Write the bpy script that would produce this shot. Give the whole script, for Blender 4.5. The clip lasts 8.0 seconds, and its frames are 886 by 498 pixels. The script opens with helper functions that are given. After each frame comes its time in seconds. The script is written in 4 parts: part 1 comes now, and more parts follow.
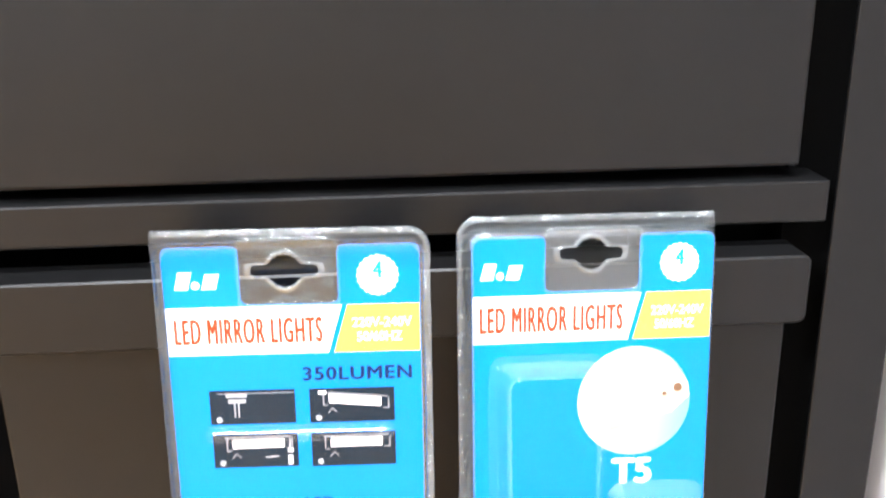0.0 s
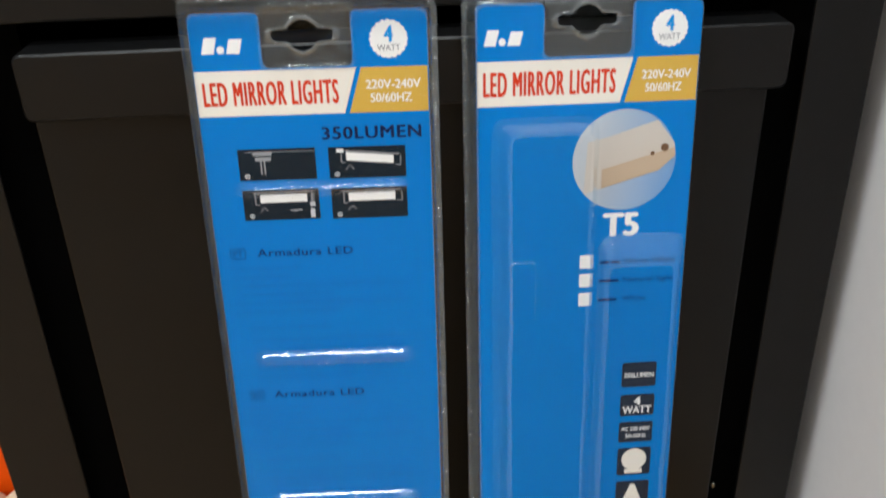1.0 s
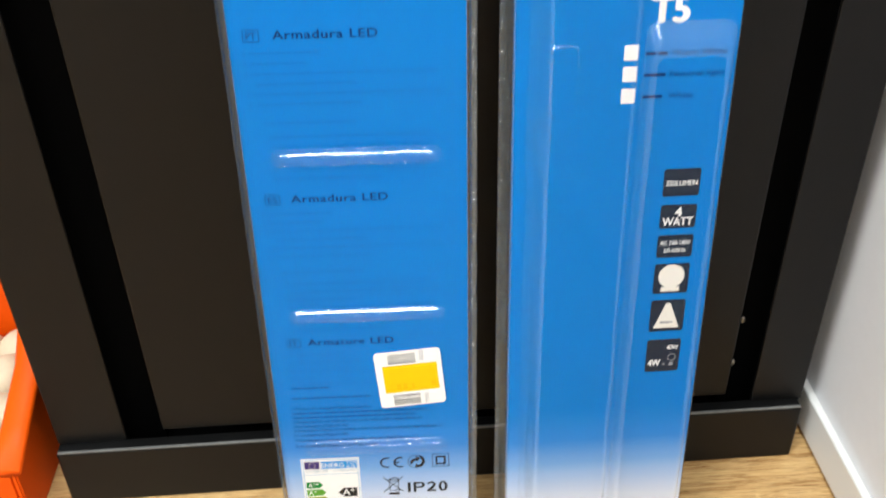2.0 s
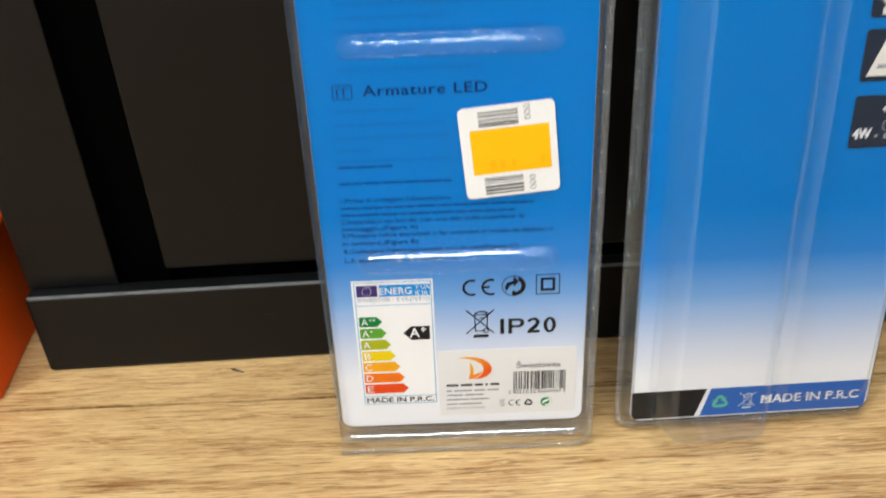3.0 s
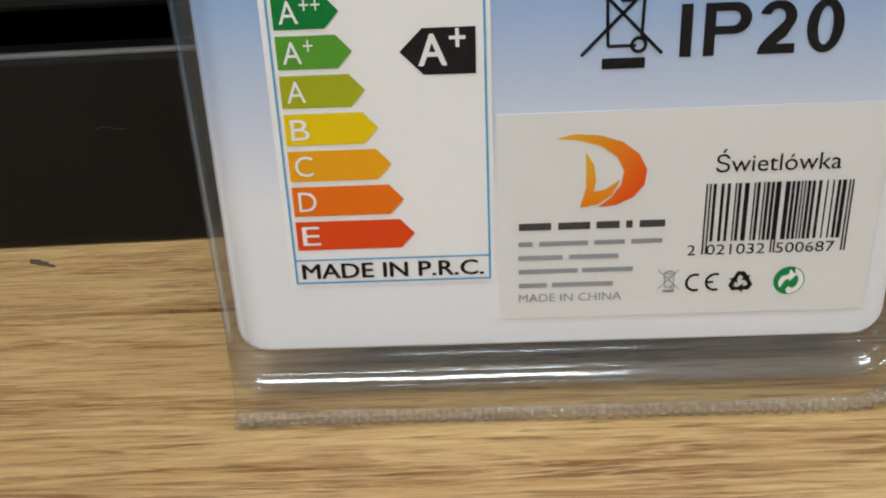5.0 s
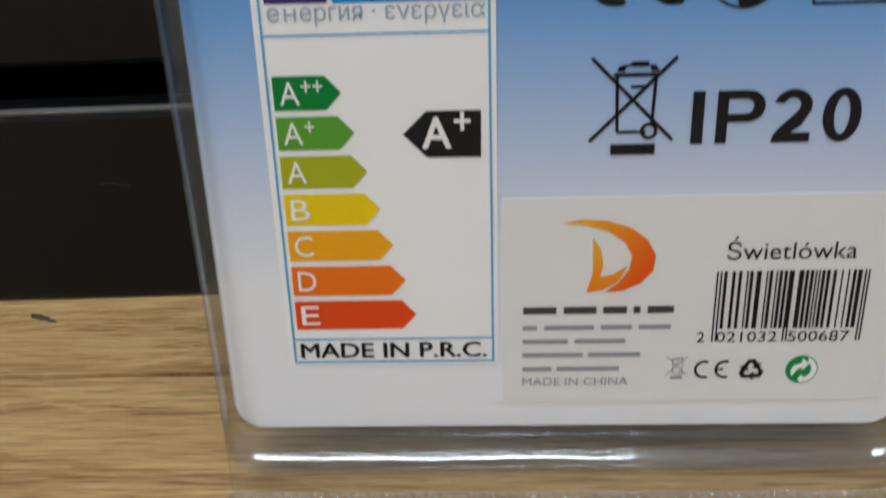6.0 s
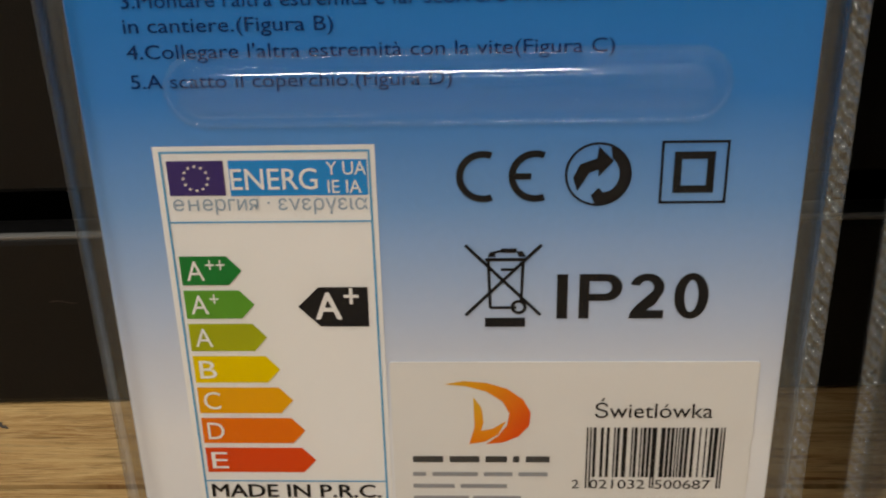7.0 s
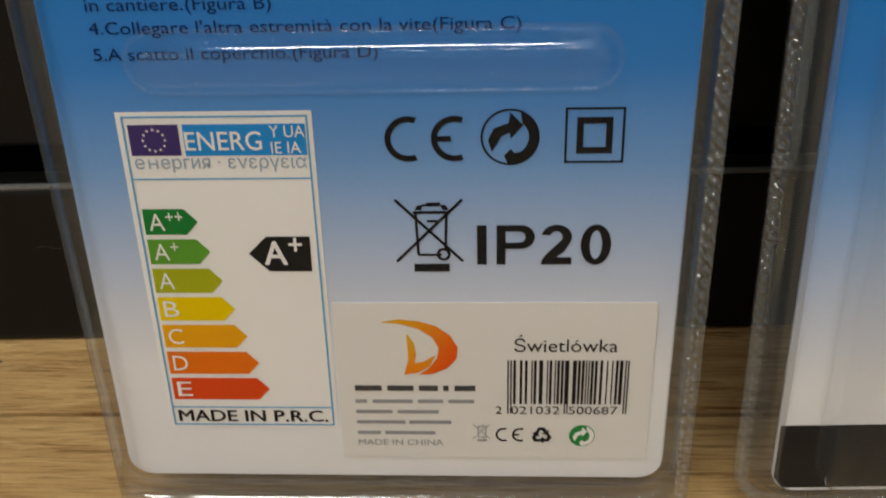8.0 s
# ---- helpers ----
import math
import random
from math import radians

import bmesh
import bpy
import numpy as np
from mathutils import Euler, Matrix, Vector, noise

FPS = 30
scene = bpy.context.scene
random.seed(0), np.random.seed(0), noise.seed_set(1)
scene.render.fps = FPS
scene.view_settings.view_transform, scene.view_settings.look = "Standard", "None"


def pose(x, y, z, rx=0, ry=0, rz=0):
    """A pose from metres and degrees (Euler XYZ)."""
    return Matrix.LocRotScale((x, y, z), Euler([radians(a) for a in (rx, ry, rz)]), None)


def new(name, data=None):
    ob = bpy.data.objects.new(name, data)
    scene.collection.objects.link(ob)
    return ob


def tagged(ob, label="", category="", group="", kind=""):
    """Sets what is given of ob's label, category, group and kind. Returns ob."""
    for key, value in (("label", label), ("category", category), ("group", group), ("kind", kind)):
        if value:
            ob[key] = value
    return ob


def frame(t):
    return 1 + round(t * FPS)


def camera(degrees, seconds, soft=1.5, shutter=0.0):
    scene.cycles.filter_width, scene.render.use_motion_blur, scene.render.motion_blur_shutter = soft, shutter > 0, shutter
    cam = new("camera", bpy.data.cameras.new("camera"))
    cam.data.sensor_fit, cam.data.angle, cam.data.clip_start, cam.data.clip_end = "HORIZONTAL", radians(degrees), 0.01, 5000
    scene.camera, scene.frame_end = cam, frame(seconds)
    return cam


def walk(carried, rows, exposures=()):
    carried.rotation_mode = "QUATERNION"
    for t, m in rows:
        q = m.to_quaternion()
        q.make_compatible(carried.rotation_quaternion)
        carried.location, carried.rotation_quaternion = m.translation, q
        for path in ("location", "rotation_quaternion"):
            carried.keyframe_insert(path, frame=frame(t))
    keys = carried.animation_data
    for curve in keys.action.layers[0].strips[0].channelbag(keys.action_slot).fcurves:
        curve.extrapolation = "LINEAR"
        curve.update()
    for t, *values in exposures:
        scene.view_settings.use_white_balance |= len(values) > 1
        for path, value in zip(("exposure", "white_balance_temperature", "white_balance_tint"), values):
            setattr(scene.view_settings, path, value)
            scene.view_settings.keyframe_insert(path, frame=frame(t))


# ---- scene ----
LENS = 51.20
cam = camera(LENS, 8.0, soft=1.9, shutter=0.25)
PATH = [
    (0, pose(0.10455, -0.34904, 0.61080, 71.408, 1.004, -2.252)),
    (0.5, pose(0.09974, -0.37820, 0.59526, 67.829, 1.204, -2.154)),
    (1, pose(0.10159, -0.40112, 0.59179, 61.464, 1.542, -2.098)),
    (1.5, pose(0.09197, -0.39598, 0.56489, 56.744, 1.050, -2.553)),
    (1.7, pose(0.08718, -0.39792, 0.55270, 56.071, 0.968, -2.666)),
    (2.8, pose(0.05031, -0.34523, 0.37840, 55.341, 2.266, -1.726)),
    (3, pose(0.04577, -0.31948, 0.33490, 55.362, 2.444, -0.985)),
    (3.5, pose(0.04602, -0.24515, 0.25103, 54.368, 3.200, -1.482)),
    (4, pose(0.04333, -0.18459, 0.16966, 57.204, 3.519, -1.182)),
    (4.5, pose(0.03212, -0.15602, 0.12405, 59.252, 3.085, -0.315)),
    (4.7, pose(0.03167, -0.14685, 0.11075, 60.082, 2.932, -0.027)),
    (5.8, pose(0.03387, -0.13100, 0.10907, 61.419, 2.467, 1.687)),
    (6, pose(0.03409, -0.12945, 0.11732, 61.905, 2.290, 1.717)),
    (6.5, pose(0.03834, -0.13017, 0.13777, 63.369, 1.846, 2.094)),
    (7, pose(0.05416, -0.13130, 0.14522, 63.227, 1.881, 2.086)),
    (7.5, pose(0.06305, -0.14651, 0.15277, 62.851, 1.979, 2.313)),
    (8, pose(0.06849, -0.14730, 0.15574, 59.607, 1.952, 2.309)),
]
EXPOSURE = [(0, 1.05, 6100, 16), (0.5, -0.44, 6300, 9), (1, -1.02, 6200, 10), (1.5, -0.72, 6400, 10), (2.8, -0.42, 6200, 10), (3, -0.77, 6150, 10), (3.5, -1.04, 5950, 10),
            (4.5, -1.2, 6200, 10), (6, -1.52, 5950, 10), (6.5, -1.56, 6550, 10), (7, -1.66, 7250, 13), (7.5, -1.73, 7200, 14), (8, -1.71, 7000, 11)]
walk(cam, PATH, EXPOSURE)

# ---- light: an indoor shop under unseen ceiling lamps ----
world = bpy.data.worlds.new("room_air")
world.use_nodes = True
world.node_tree.nodes["Background"].inputs[0].default_value = (0.9, 0.95, 1.0, 1)
world.node_tree.nodes["Background"].inputs[1].default_value = 0.012
scene.world = world


def unseen_lamp(x, y, z, sx, sy, watts):
    lamp = bpy.data.lights.new("unseen_light", "AREA")
    lamp.shape, lamp.size, lamp.size_y, lamp.energy = "RECTANGLE", sx, sy, watts
    lamp.color = (0.95, 0.985, 0.965)
    ob = new("unseen_light", lamp)
    ob.location = (x, y, z)
    return ob


# the lamp at y -2.5 is added to brighten the front wall
for lx, ly, wide, watts in ((-2.3, -2.2, 0.42, 175), (0.3, -2.5, 0.30, 45)):
    unseen_lamp(lx, ly, 2.66, 1.25, wide, watts)
unseen_lamp(-0.2, -0.5, 2.66, 1.25, 0.25, 94)


# ---- materials ----
def node_mat(name):
    m = bpy.data.materials.new(name)
    m.use_nodes = True
    t = m.node_tree
    return m, t.nodes, t.links, t.nodes["Principled BSDF"]


def plain(name, rgb, rough=0.5, metal=0.0, grain=0.0, size=400.0, bump=0.0, spec=0.10):
    """A painted or printed surface with faint mottling."""
    m, n, l, b = node_mat(name)
    b.inputs["Roughness"].default_value = rough
    b.inputs["Metallic"].default_value = metal
    b.inputs["Specular IOR Level"].default_value = spec
    b.inputs["Base Color"].default_value = (*rgb, 1)
    if grain or bump:
        tc = n.new("ShaderNodeTexCoord")
        nz = n.new("ShaderNodeTexNoise")
        nz.inputs["Scale"].default_value, nz.inputs["Detail"].default_value = size, 4
        big = n.new("ShaderNodeTexNoise")
        big.inputs["Scale"].default_value = size / 25
        l.new(tc.outputs["Object"], nz.inputs["Vector"])
        l.new(tc.outputs["Object"], big.inputs["Vector"])
        add = n.new("ShaderNodeMath")
        l.new(nz.outputs["Fac"], add.inputs[0])
        l.new(big.outputs["Fac"], add.inputs[1])
        mr = n.new("ShaderNodeMapRange")
        mr.inputs["From Min"].default_value, mr.inputs["From Max"].default_value = 0.6, 1.4
        mr.inputs["To Min"].default_value, mr.inputs["To Max"].default_value = 1 - grain, 1 + grain
        l.new(add.outputs[0], mr.inputs["Value"])
        mul = n.new("ShaderNodeMix")
        mul.data_type, mul.blend_type = "RGBA", "MULTIPLY"
        mul.inputs["Factor"].default_value = 1
        mul.inputs["A"].default_value = (*rgb, 1)
        l.new(mr.outputs[0], mul.inputs["B"])
        l.new(mul.outputs["Result"], b.inputs["Base Color"])
        if bump:
            bp = n.new("ShaderNodeBump")
            bp.inputs["Strength"].default_value, bp.inputs["Distance"].default_value = bump, 0.0004
            l.new(nz.outputs["Fac"], bp.inputs["Height"])
            l.new(bp.outputs[0], b.inputs["Normal"])
    return m


def card_print(name, lift, blue):
    """Printed card: blue above, fading through pale blue to white towards the bottom edge."""
    m, n, l, b = node_mat(name)
    tc = n.new("ShaderNodeTexCoord")
    sp = n.new("ShaderNodeSeparateXYZ")
    l.new(tc.outputs["Object"], sp.inputs[0])
    mr = n.new("ShaderNodeMapRange")
    mr.inputs["From Min"].default_value, mr.inputs["From Max"].default_value = 0.02 + lift, 0.12 + lift
    l.new(sp.outputs["Y"], mr.inputs["Value"])
    ramp = n.new("ShaderNodeValToRGB")
    e = ramp.color_ramp.elements
    e[0].position, e[0].color = 0.06, (0.80, 0.81, 0.83, 1)
    e[1].position, e[1].color = 0.92, (*blue, 1)
    for p, c in ((0.22, (0.60, 0.66, 0.78)), (0.36, (0.38, 0.51, 0.74)), (0.50, (0.17, 0.36, 0.69)), (0.68, (0.03, 0.22, 0.62))):
        k = e.new(p)
        k.color = (*c, 1)
    l.new(mr.outputs[0], ramp.inputs[0])
    nz = n.new("ShaderNodeTexNoise")
    nz.inputs["Scale"].default_value = 900
    l.new(tc.outputs["Object"], nz.inputs["Vector"])
    m2 = n.new("ShaderNodeMapRange")
    m2.inputs["To Min"].default_value, m2.inputs["To Max"].default_value = 0.96, 1.04
    l.new(nz.outputs["Fac"], m2.inputs["Value"])
    mul = n.new("ShaderNodeMix")
    mul.data_type, mul.blend_type = "RGBA", "MULTIPLY"
    mul.inputs["Factor"].default_value = 1
    l.new(ramp.outputs[0], mul.inputs["A"])
    l.new(m2.outputs[0], mul.inputs["B"])
    l.new(mul.outputs["Result"], b.inputs["Base Color"])
    b.inputs["Roughness"].default_value = 0.5
    b.inputs["Specular IOR Level"].default_value = 0.08
    return m


def two_tone(name, a, b, p, q):
    """Print that blends from colour a at the point p (u, v) to colour b at the point q."""
    m, n, l, bsdf = node_mat(name)
    tc = n.new("ShaderNodeTexCoord")
    d = Vector((q[0] - p[0], q[1] - p[1], 0)) * 0.001
    dot = n.new("ShaderNodeVectorMath")
    dot.operation = "DOT_PRODUCT"
    dot.inputs[1].default_value = d / d.length_squared
    l.new(tc.outputs["Object"], dot.inputs[0])
    sub = n.new("ShaderNodeMath")
    sub.operation, sub.use_clamp = "SUBTRACT", True
    sub.inputs[1].default_value = Vector((p[0] * 0.001, p[1] * 0.001, 0)).dot(d) / d.length_squared
    l.new(dot.outputs["Value"], sub.inputs[0])
    mix = n.new("ShaderNodeMix")
    mix.data_type = "RGBA"
    mix.inputs["A"].default_value, mix.inputs["B"].default_value = (*a, 1), (*b, 1)
    l.new(sub.outputs[0], mix.inputs["Factor"])
    l.new(mix.outputs["Result"], bsdf.inputs["Base Color"])
    bsdf.inputs["Roughness"].default_value = 0.45
    bsdf.inputs["Specular IOR Level"].default_value = 0.1
    return m


def clear_plastic(name, tint=0.97, rough=0.06, haze=0.0, ior=1.45, ripple=0.0, graze=5.0):
    """Thin clear sheet: sees through, with gloss by Fresnel and a little haze."""
    m, n, l, b = node_mat(name)
    out = n["Material Output"]
    tr = n.new("ShaderNodeBsdfTransparent")
    tr.inputs[0].default_value = (tint, tint, tint * 1.005, 1)
    gl = n.new("ShaderNodeBsdfGlossy")
    gl.inputs[0].default_value = (0.90, 0.97, 1.0, 1)
    gl.inputs["Roughness"].default_value = rough
    lw = n.new("ShaderNodeLayerWeight")
    lw.inputs["Blend"].default_value = 0.5
    p5 = n.new("ShaderNodeMath")
    p5.operation = "POWER"
    p5.inputs[1].default_value = graze
    l.new(lw.outputs["Facing"], p5.inputs[0])
    fr = n.new("ShaderNodeMath")
    fr.operation = "MULTIPLY_ADD"
    f0 = ((ior - 1) / (ior + 1)) ** 2
    fr.inputs[1].default_value, fr.inputs[2].default_value = 1 - f0, f0
    l.new(p5.outputs[0], fr.inputs[0])
    mix = n.new("ShaderNodeMixShader")
    l.new(fr.outputs[0], mix.inputs[0])
    l.new(tr.outputs[0], mix.inputs[1])
    l.new(gl.outputs[0], mix.inputs[2])
    last = mix
    if haze:
        df = n.new("ShaderNodeBsdfDiffuse")
        df.inputs[0].default_value = (0.66, 0.74, 0.79, 1)
        hz = n.new("ShaderNodeMixShader")
        hz.inputs[0].default_value = haze
        l.new(mix.outputs[0], hz.inputs[1])
        l.new(df.outputs[0], hz.inputs[2])
        last = hz
    if ripple:
        tc = n.new("ShaderNodeTexCoord")
        nz = n.new("ShaderNodeTexNoise")
        nz.inputs["Scale"].default_value, nz.inputs["Detail"].default_value = 45, 2
        bp = n.new("ShaderNodeBump")
        bp.inputs["Strength"].default_value, bp.inputs["Distance"].default_value = ripple, 0.002
        l.new(tc.outputs["Object"], nz.inputs["Vector"])
        l.new(nz.outputs["Fac"], bp.inputs["Height"])
        l.new(bp.outputs[0], gl.inputs["Normal"])
    l.new(last.outputs[0], out.inputs["Surface"])
    return m


def oak_laminate():
    m, n, l, b = node_mat("oak_laminate")
    tc = n.new("ShaderNodeTexCoord")
    oi = n.new("ShaderNodeObjectInfo")
    sh = n.new("ShaderNodeVectorMath")
    sh.operation = "SCALE"
    sh.inputs[0].default_value = (7.3, 3.1, 0)
    l.new(oi.outputs["Random"], sh.inputs["Scale"])
    ad = n.new("ShaderNodeVectorMath")
    l.new(tc.outputs["Object"], ad.inputs[0])
    l.new(sh.outputs[0], ad.inputs[1])

    def stretched(sx, sy, detail, dist=0.0, rough=0.6):
        mp = n.new("ShaderNodeMapping")
        mp.inputs["Scale"].default_value = (sx, sy, 1)
        l.new(ad.outputs[0], mp.inputs["Vector"])
        nz = n.new("ShaderNodeTexNoise")
        nz.inputs["Scale"].default_value, nz.inputs["Detail"].default_value = 1, detail
        nz.inputs["Distortion"].default_value, nz.inputs["Roughness"].default_value = dist, rough
        l.new(mp.outputs[0], nz.inputs["Vector"])
        return nz
    broad = stretched(3.2, 26, 3, 2.4)
    grain = stretched(22, 380, 8, 0.9, 0.75)
    pore = stretched(60, 950, 4, 0.4)
    ramp = n.new("ShaderNodeValToRGB")
    e = ramp.color_ramp.elements
    e[0].position, e[0].color = 0.39, (0.235, 0.105, 0.033, 1)
    e[1].position, e[1].color = 0.61, (0.64, 0.425, 0.188, 1)
    mid = e.new(0.49)
    mid.color = (0.50, 0.30, 0.120, 1)
    a1 = n.new("ShaderNodeMath")
    a1.operation = "MULTIPLY_ADD"
    a1.inputs[1].default_value = 0.40
    l.new(broad.outputs["Fac"], a1.inputs[0])
    a2 = n.new("ShaderNodeMath")
    a2.operation = "MULTIPLY"
    a2.inputs[1].default_value = 0.60
    l.new(grain.outputs["Fac"], a2.inputs[0])
    l.new(a2.outputs[0], a1.inputs[2])
    l.new(a1.outputs[0], ramp.inputs[0])
    pr = n.new("ShaderNodeMapRange")
    pr.inputs["From Min"].default_value, pr.inputs["From Max"].default_value = 0.33, 0.47
    pr.inputs["To Min"].default_value, pr.inputs["To Max"].default_value = 0.54, 1.0
    l.new(pore.outputs["Fac"], pr.inputs["Value"])
    mul = n.new("ShaderNodeMix")
    mul.data_type, mul.blend_type = "RGBA", "MULTIPLY"
    mul.inputs["Factor"].default_value = 1
    l.new(ramp.outputs[0], mul.inputs["A"])
    l.new(pr.outputs[0], mul.inputs["B"])
    ring = stretched(9, 170, 4, 1.3, 0.55)
    dist = n.new("ShaderNodeMath")
    dist.operation = "PINGPONG"
    dist.inputs[1].default_value = 0.06
    l.new(ring.outputs["Fac"], dist.inputs[0])
    thin = n.new("ShaderNodeMapRange")
    thin.interpolation_type = "SMOOTHSTEP"
    thin.inputs["From Min"].default_value, thin.inputs["From Max"].default_value = 0.0, 0.028
    thin.inputs["To Min"].default_value, thin.inputs["To Max"].default_value = 0.46, 0.0
    l.new(dist.outputs[0], thin.inputs["Value"])
    pale = n.new("ShaderNodeMix")
    pale.data_type = "RGBA"
    pale.inputs["B"].default_value = (0.72, 0.49, 0.225, 1)
    l.new(thin.outputs[0], pale.inputs["Factor"])
    l.new(mul.outputs["Result"], pale.inputs["A"])
    l.new(pale.outputs["Result"], b.inputs["Base Color"])
    bp = n.new("ShaderNodeBump")
    bp.inputs["Strength"].default_value, bp.inputs["Distance"].default_value = 0.8, 0.0006
    l.new(grain.outputs["Fac"], bp.inputs["Height"])
    l.new(bp.outputs[0], b.inputs["Normal"])
    b.inputs["Roughness"].default_value = 0.20
    return m


BLUE_CARD = card_print("blue_printed_card", 0.0, (0.0, 0.186, 0.570))
BLUE_CARD_F = card_print("blue_printed_card_front", -0.004, (0.0, 0.186, 0.570))
CLEAR = clear_plastic("clear_blister_plastic", 0.985, 0.06, 0.001, 1.23, 0.03, 3.0)
TRAY = clear_plastic("clear_tray_plastic", 0.90, 0.06, 0.001, 1.25, 0.05)
MOULD = clear_plastic("clear_moulded_plastic", 0.965, 0.08, 0.028, 1.65, 0.30)
RIDGE = clear_plastic("clear_ridge_plastic", 0.97, 0.08, 0.0, 1.65, 0.08, 5.0)
FLANGE = clear_plastic("clear_flange_plastic", 0.90, 0.10, 0.035, 1.4, 0.1)
TAB = clear_plastic("clear_tab_plastic", 0.80, 0.16, 0.035, 1.7, 0.9)
# dark tint carries the shade under the pack, haze the card's reflection
SIDE_PLASTIC = clear_plastic("clear_side_plastic_shaded", 0.76, 0.09, 0.05, 1.6, 0.20)
CLEAR_EDGE = clear_plastic("knurled_clear_plastic", 0.86, 0.08, 0.05, 2.0)
WHITE = plain("white_print", (0.85, 0.85, 0.84), 0.45, grain=0.02)
CREAM = plain("cream_print", (0.80, 0.77, 0.70), 0.45)
BLACK = plain("black_print", (0.010, 0.010, 0.012), 0.45)
NAVY = plain("dark_blue_print", (0.006, 0.016, 0.07), 0.45)
INK = plain("ink_text", (0.0, 0.03, 0.14), 0.45)
INK_SOFT = plain("faint_ink_text", (0.0, 0.145, 0.475), 0.45)
INK_MID = plain("muted_ink_text", (0.0, 0.085, 0.31), 0.45)
RED = plain("red_print", (0.62, 0.045, 0.012), 0.45)
GOLD = plain("mustard_print", (0.62, 0.40, 0.07), 0.45)
SKY = plain("light_blue_print", (0.01, 0.27, 0.70), 0.45)
PURPLE = plain("flag_purple_print", (0.05, 0.03, 0.16), 0.45)
TEALBLACK = plain("picture_dark_print", (0.006, 0.014, 0.024), 0.4)
GREYP = plain("grey_print", (0.30, 0.31, 0.33), 0.45)
SOFTBLUE = plain("soft_blue_grey_print", (0.30, 0.40, 0.50), 0.45)
DARKGREY = plain("dark_grey_print", (0.06, 0.06, 0.06), 0.45)
PALE = plain("pale_grey_print", (0.55, 0.57, 0.60), 0.45)
LINE = plain("blue_line_print", (0.10, 0.38, 0.66), 0.45)
STICKER = plain("warm_white_sticker", (0.75, 0.745, 0.725), 0.35, grain=0.02)
PRICE = plain("price_sticker_paper", (0.78, 0.78, 0.76), 0.55, grain=0.02)
AMBER = plain("amber_print", (0.90, 0.47, 0.002), 0.5)
GREEN = plain("green_print", (0.01, 0.24, 0.06), 0.45)
STEEL = plain("anthracite_powder_coat", (0.0042, 0.0042, 0.0043), 0.36, grain=0.12, size=1500, bump=0.25, spec=0.215)
# cabinet inside: the shade in the gaps is put into a near-black colour
STEEL_IN = plain("shade_black_inside", (0.0015, 0.0015, 0.0015), 0.9, spec=0.03)
# for unseen walls, kept dark so little light bounces back
SHOP = plain("dark_unseen_wall", (0.16, 0.15, 0.14), 0.7, grain=0.2, size=20)
SCREW = plain("zinc_screw", (0.6, 0.58, 0.54), 0.3, metal=1.0)
OAK = oak_laminate()
SEAM = plain("dark_joint", (0.05, 0.028, 0.013), 0.9, spec=0.1)
WALL = plain("white_wall_paint", (0.76, 0.76, 0.78), 0.55, spec=0.4, grain=0.02, size=120)
CEIL = plain("ceiling_paint", (0.40, 0.40, 0.39), 0.8, grain=0.02, size=60)
SKIRT = plain("white_skirting", (0.74, 0.74, 0.72), 0.35, spec=0.5)
ORANGE = plain("orange_plastic", (0.74, 0.085, 0.001), 0.48, spec=0.15, grain=0.05, size=300, bump=0.1)
BULB = plain("off_white_matt", (0.62, 0.52, 0.37), 0.5, grain=0.06, size=200)
MARK = plain("dark_scuff", (0.075, 0.06, 0.05), 0.7, grain=0.6, size=900)


# ---- helpers for meshes ----
def mesh_of(bm, name):
    me = bpy.data.meshes.new(name)
    bm.normal_update()
    bm.to_mesh(me)
    bm.free()
    return me


def part(name, bm, material, parent, label="", smooth=False):
    me = mesh_of(bm, name) if isinstance(bm, bmesh.types.BMesh) else bm
    me.materials.clear()
    me.materials.append(material)
    if smooth:
        for p in me.polygons:
            p.use_smooth = True
    ob = new(name, me)
    ob.parent = parent
    if label:
        tagged(ob, label)
    return ob


def empty(name, m, label, category, group="", kind=""):
    ob = new(name)
    ob.empty_display_size = 0.02
    ob.matrix_world = m
    return tagged(ob, label, category, group, kind)


def box_bm(x0, y0, z0, x1, y1, z1, bevel=0.0, seg=2, bm=None):
    bm = bm or bmesh.new()
    made = bmesh.ops.create_cube(bm, size=1)["verts"]
    for v in made:
        v.co = Vector(((x0 + x1) / 2 + v.co.x * (x1 - x0), (y0 + y1) / 2 + v.co.y * (y1 - y0), (z0 + z1) / 2 + v.co.z * (z1 - z0)))
    if bevel:
        edges = list({e for v in made for e in v.link_edges})
        bmesh.ops.bevel(bm, geom=edges, offset=bevel, segments=seg, affect="EDGES", profile=0.5)
    return bm


MM = 0.001


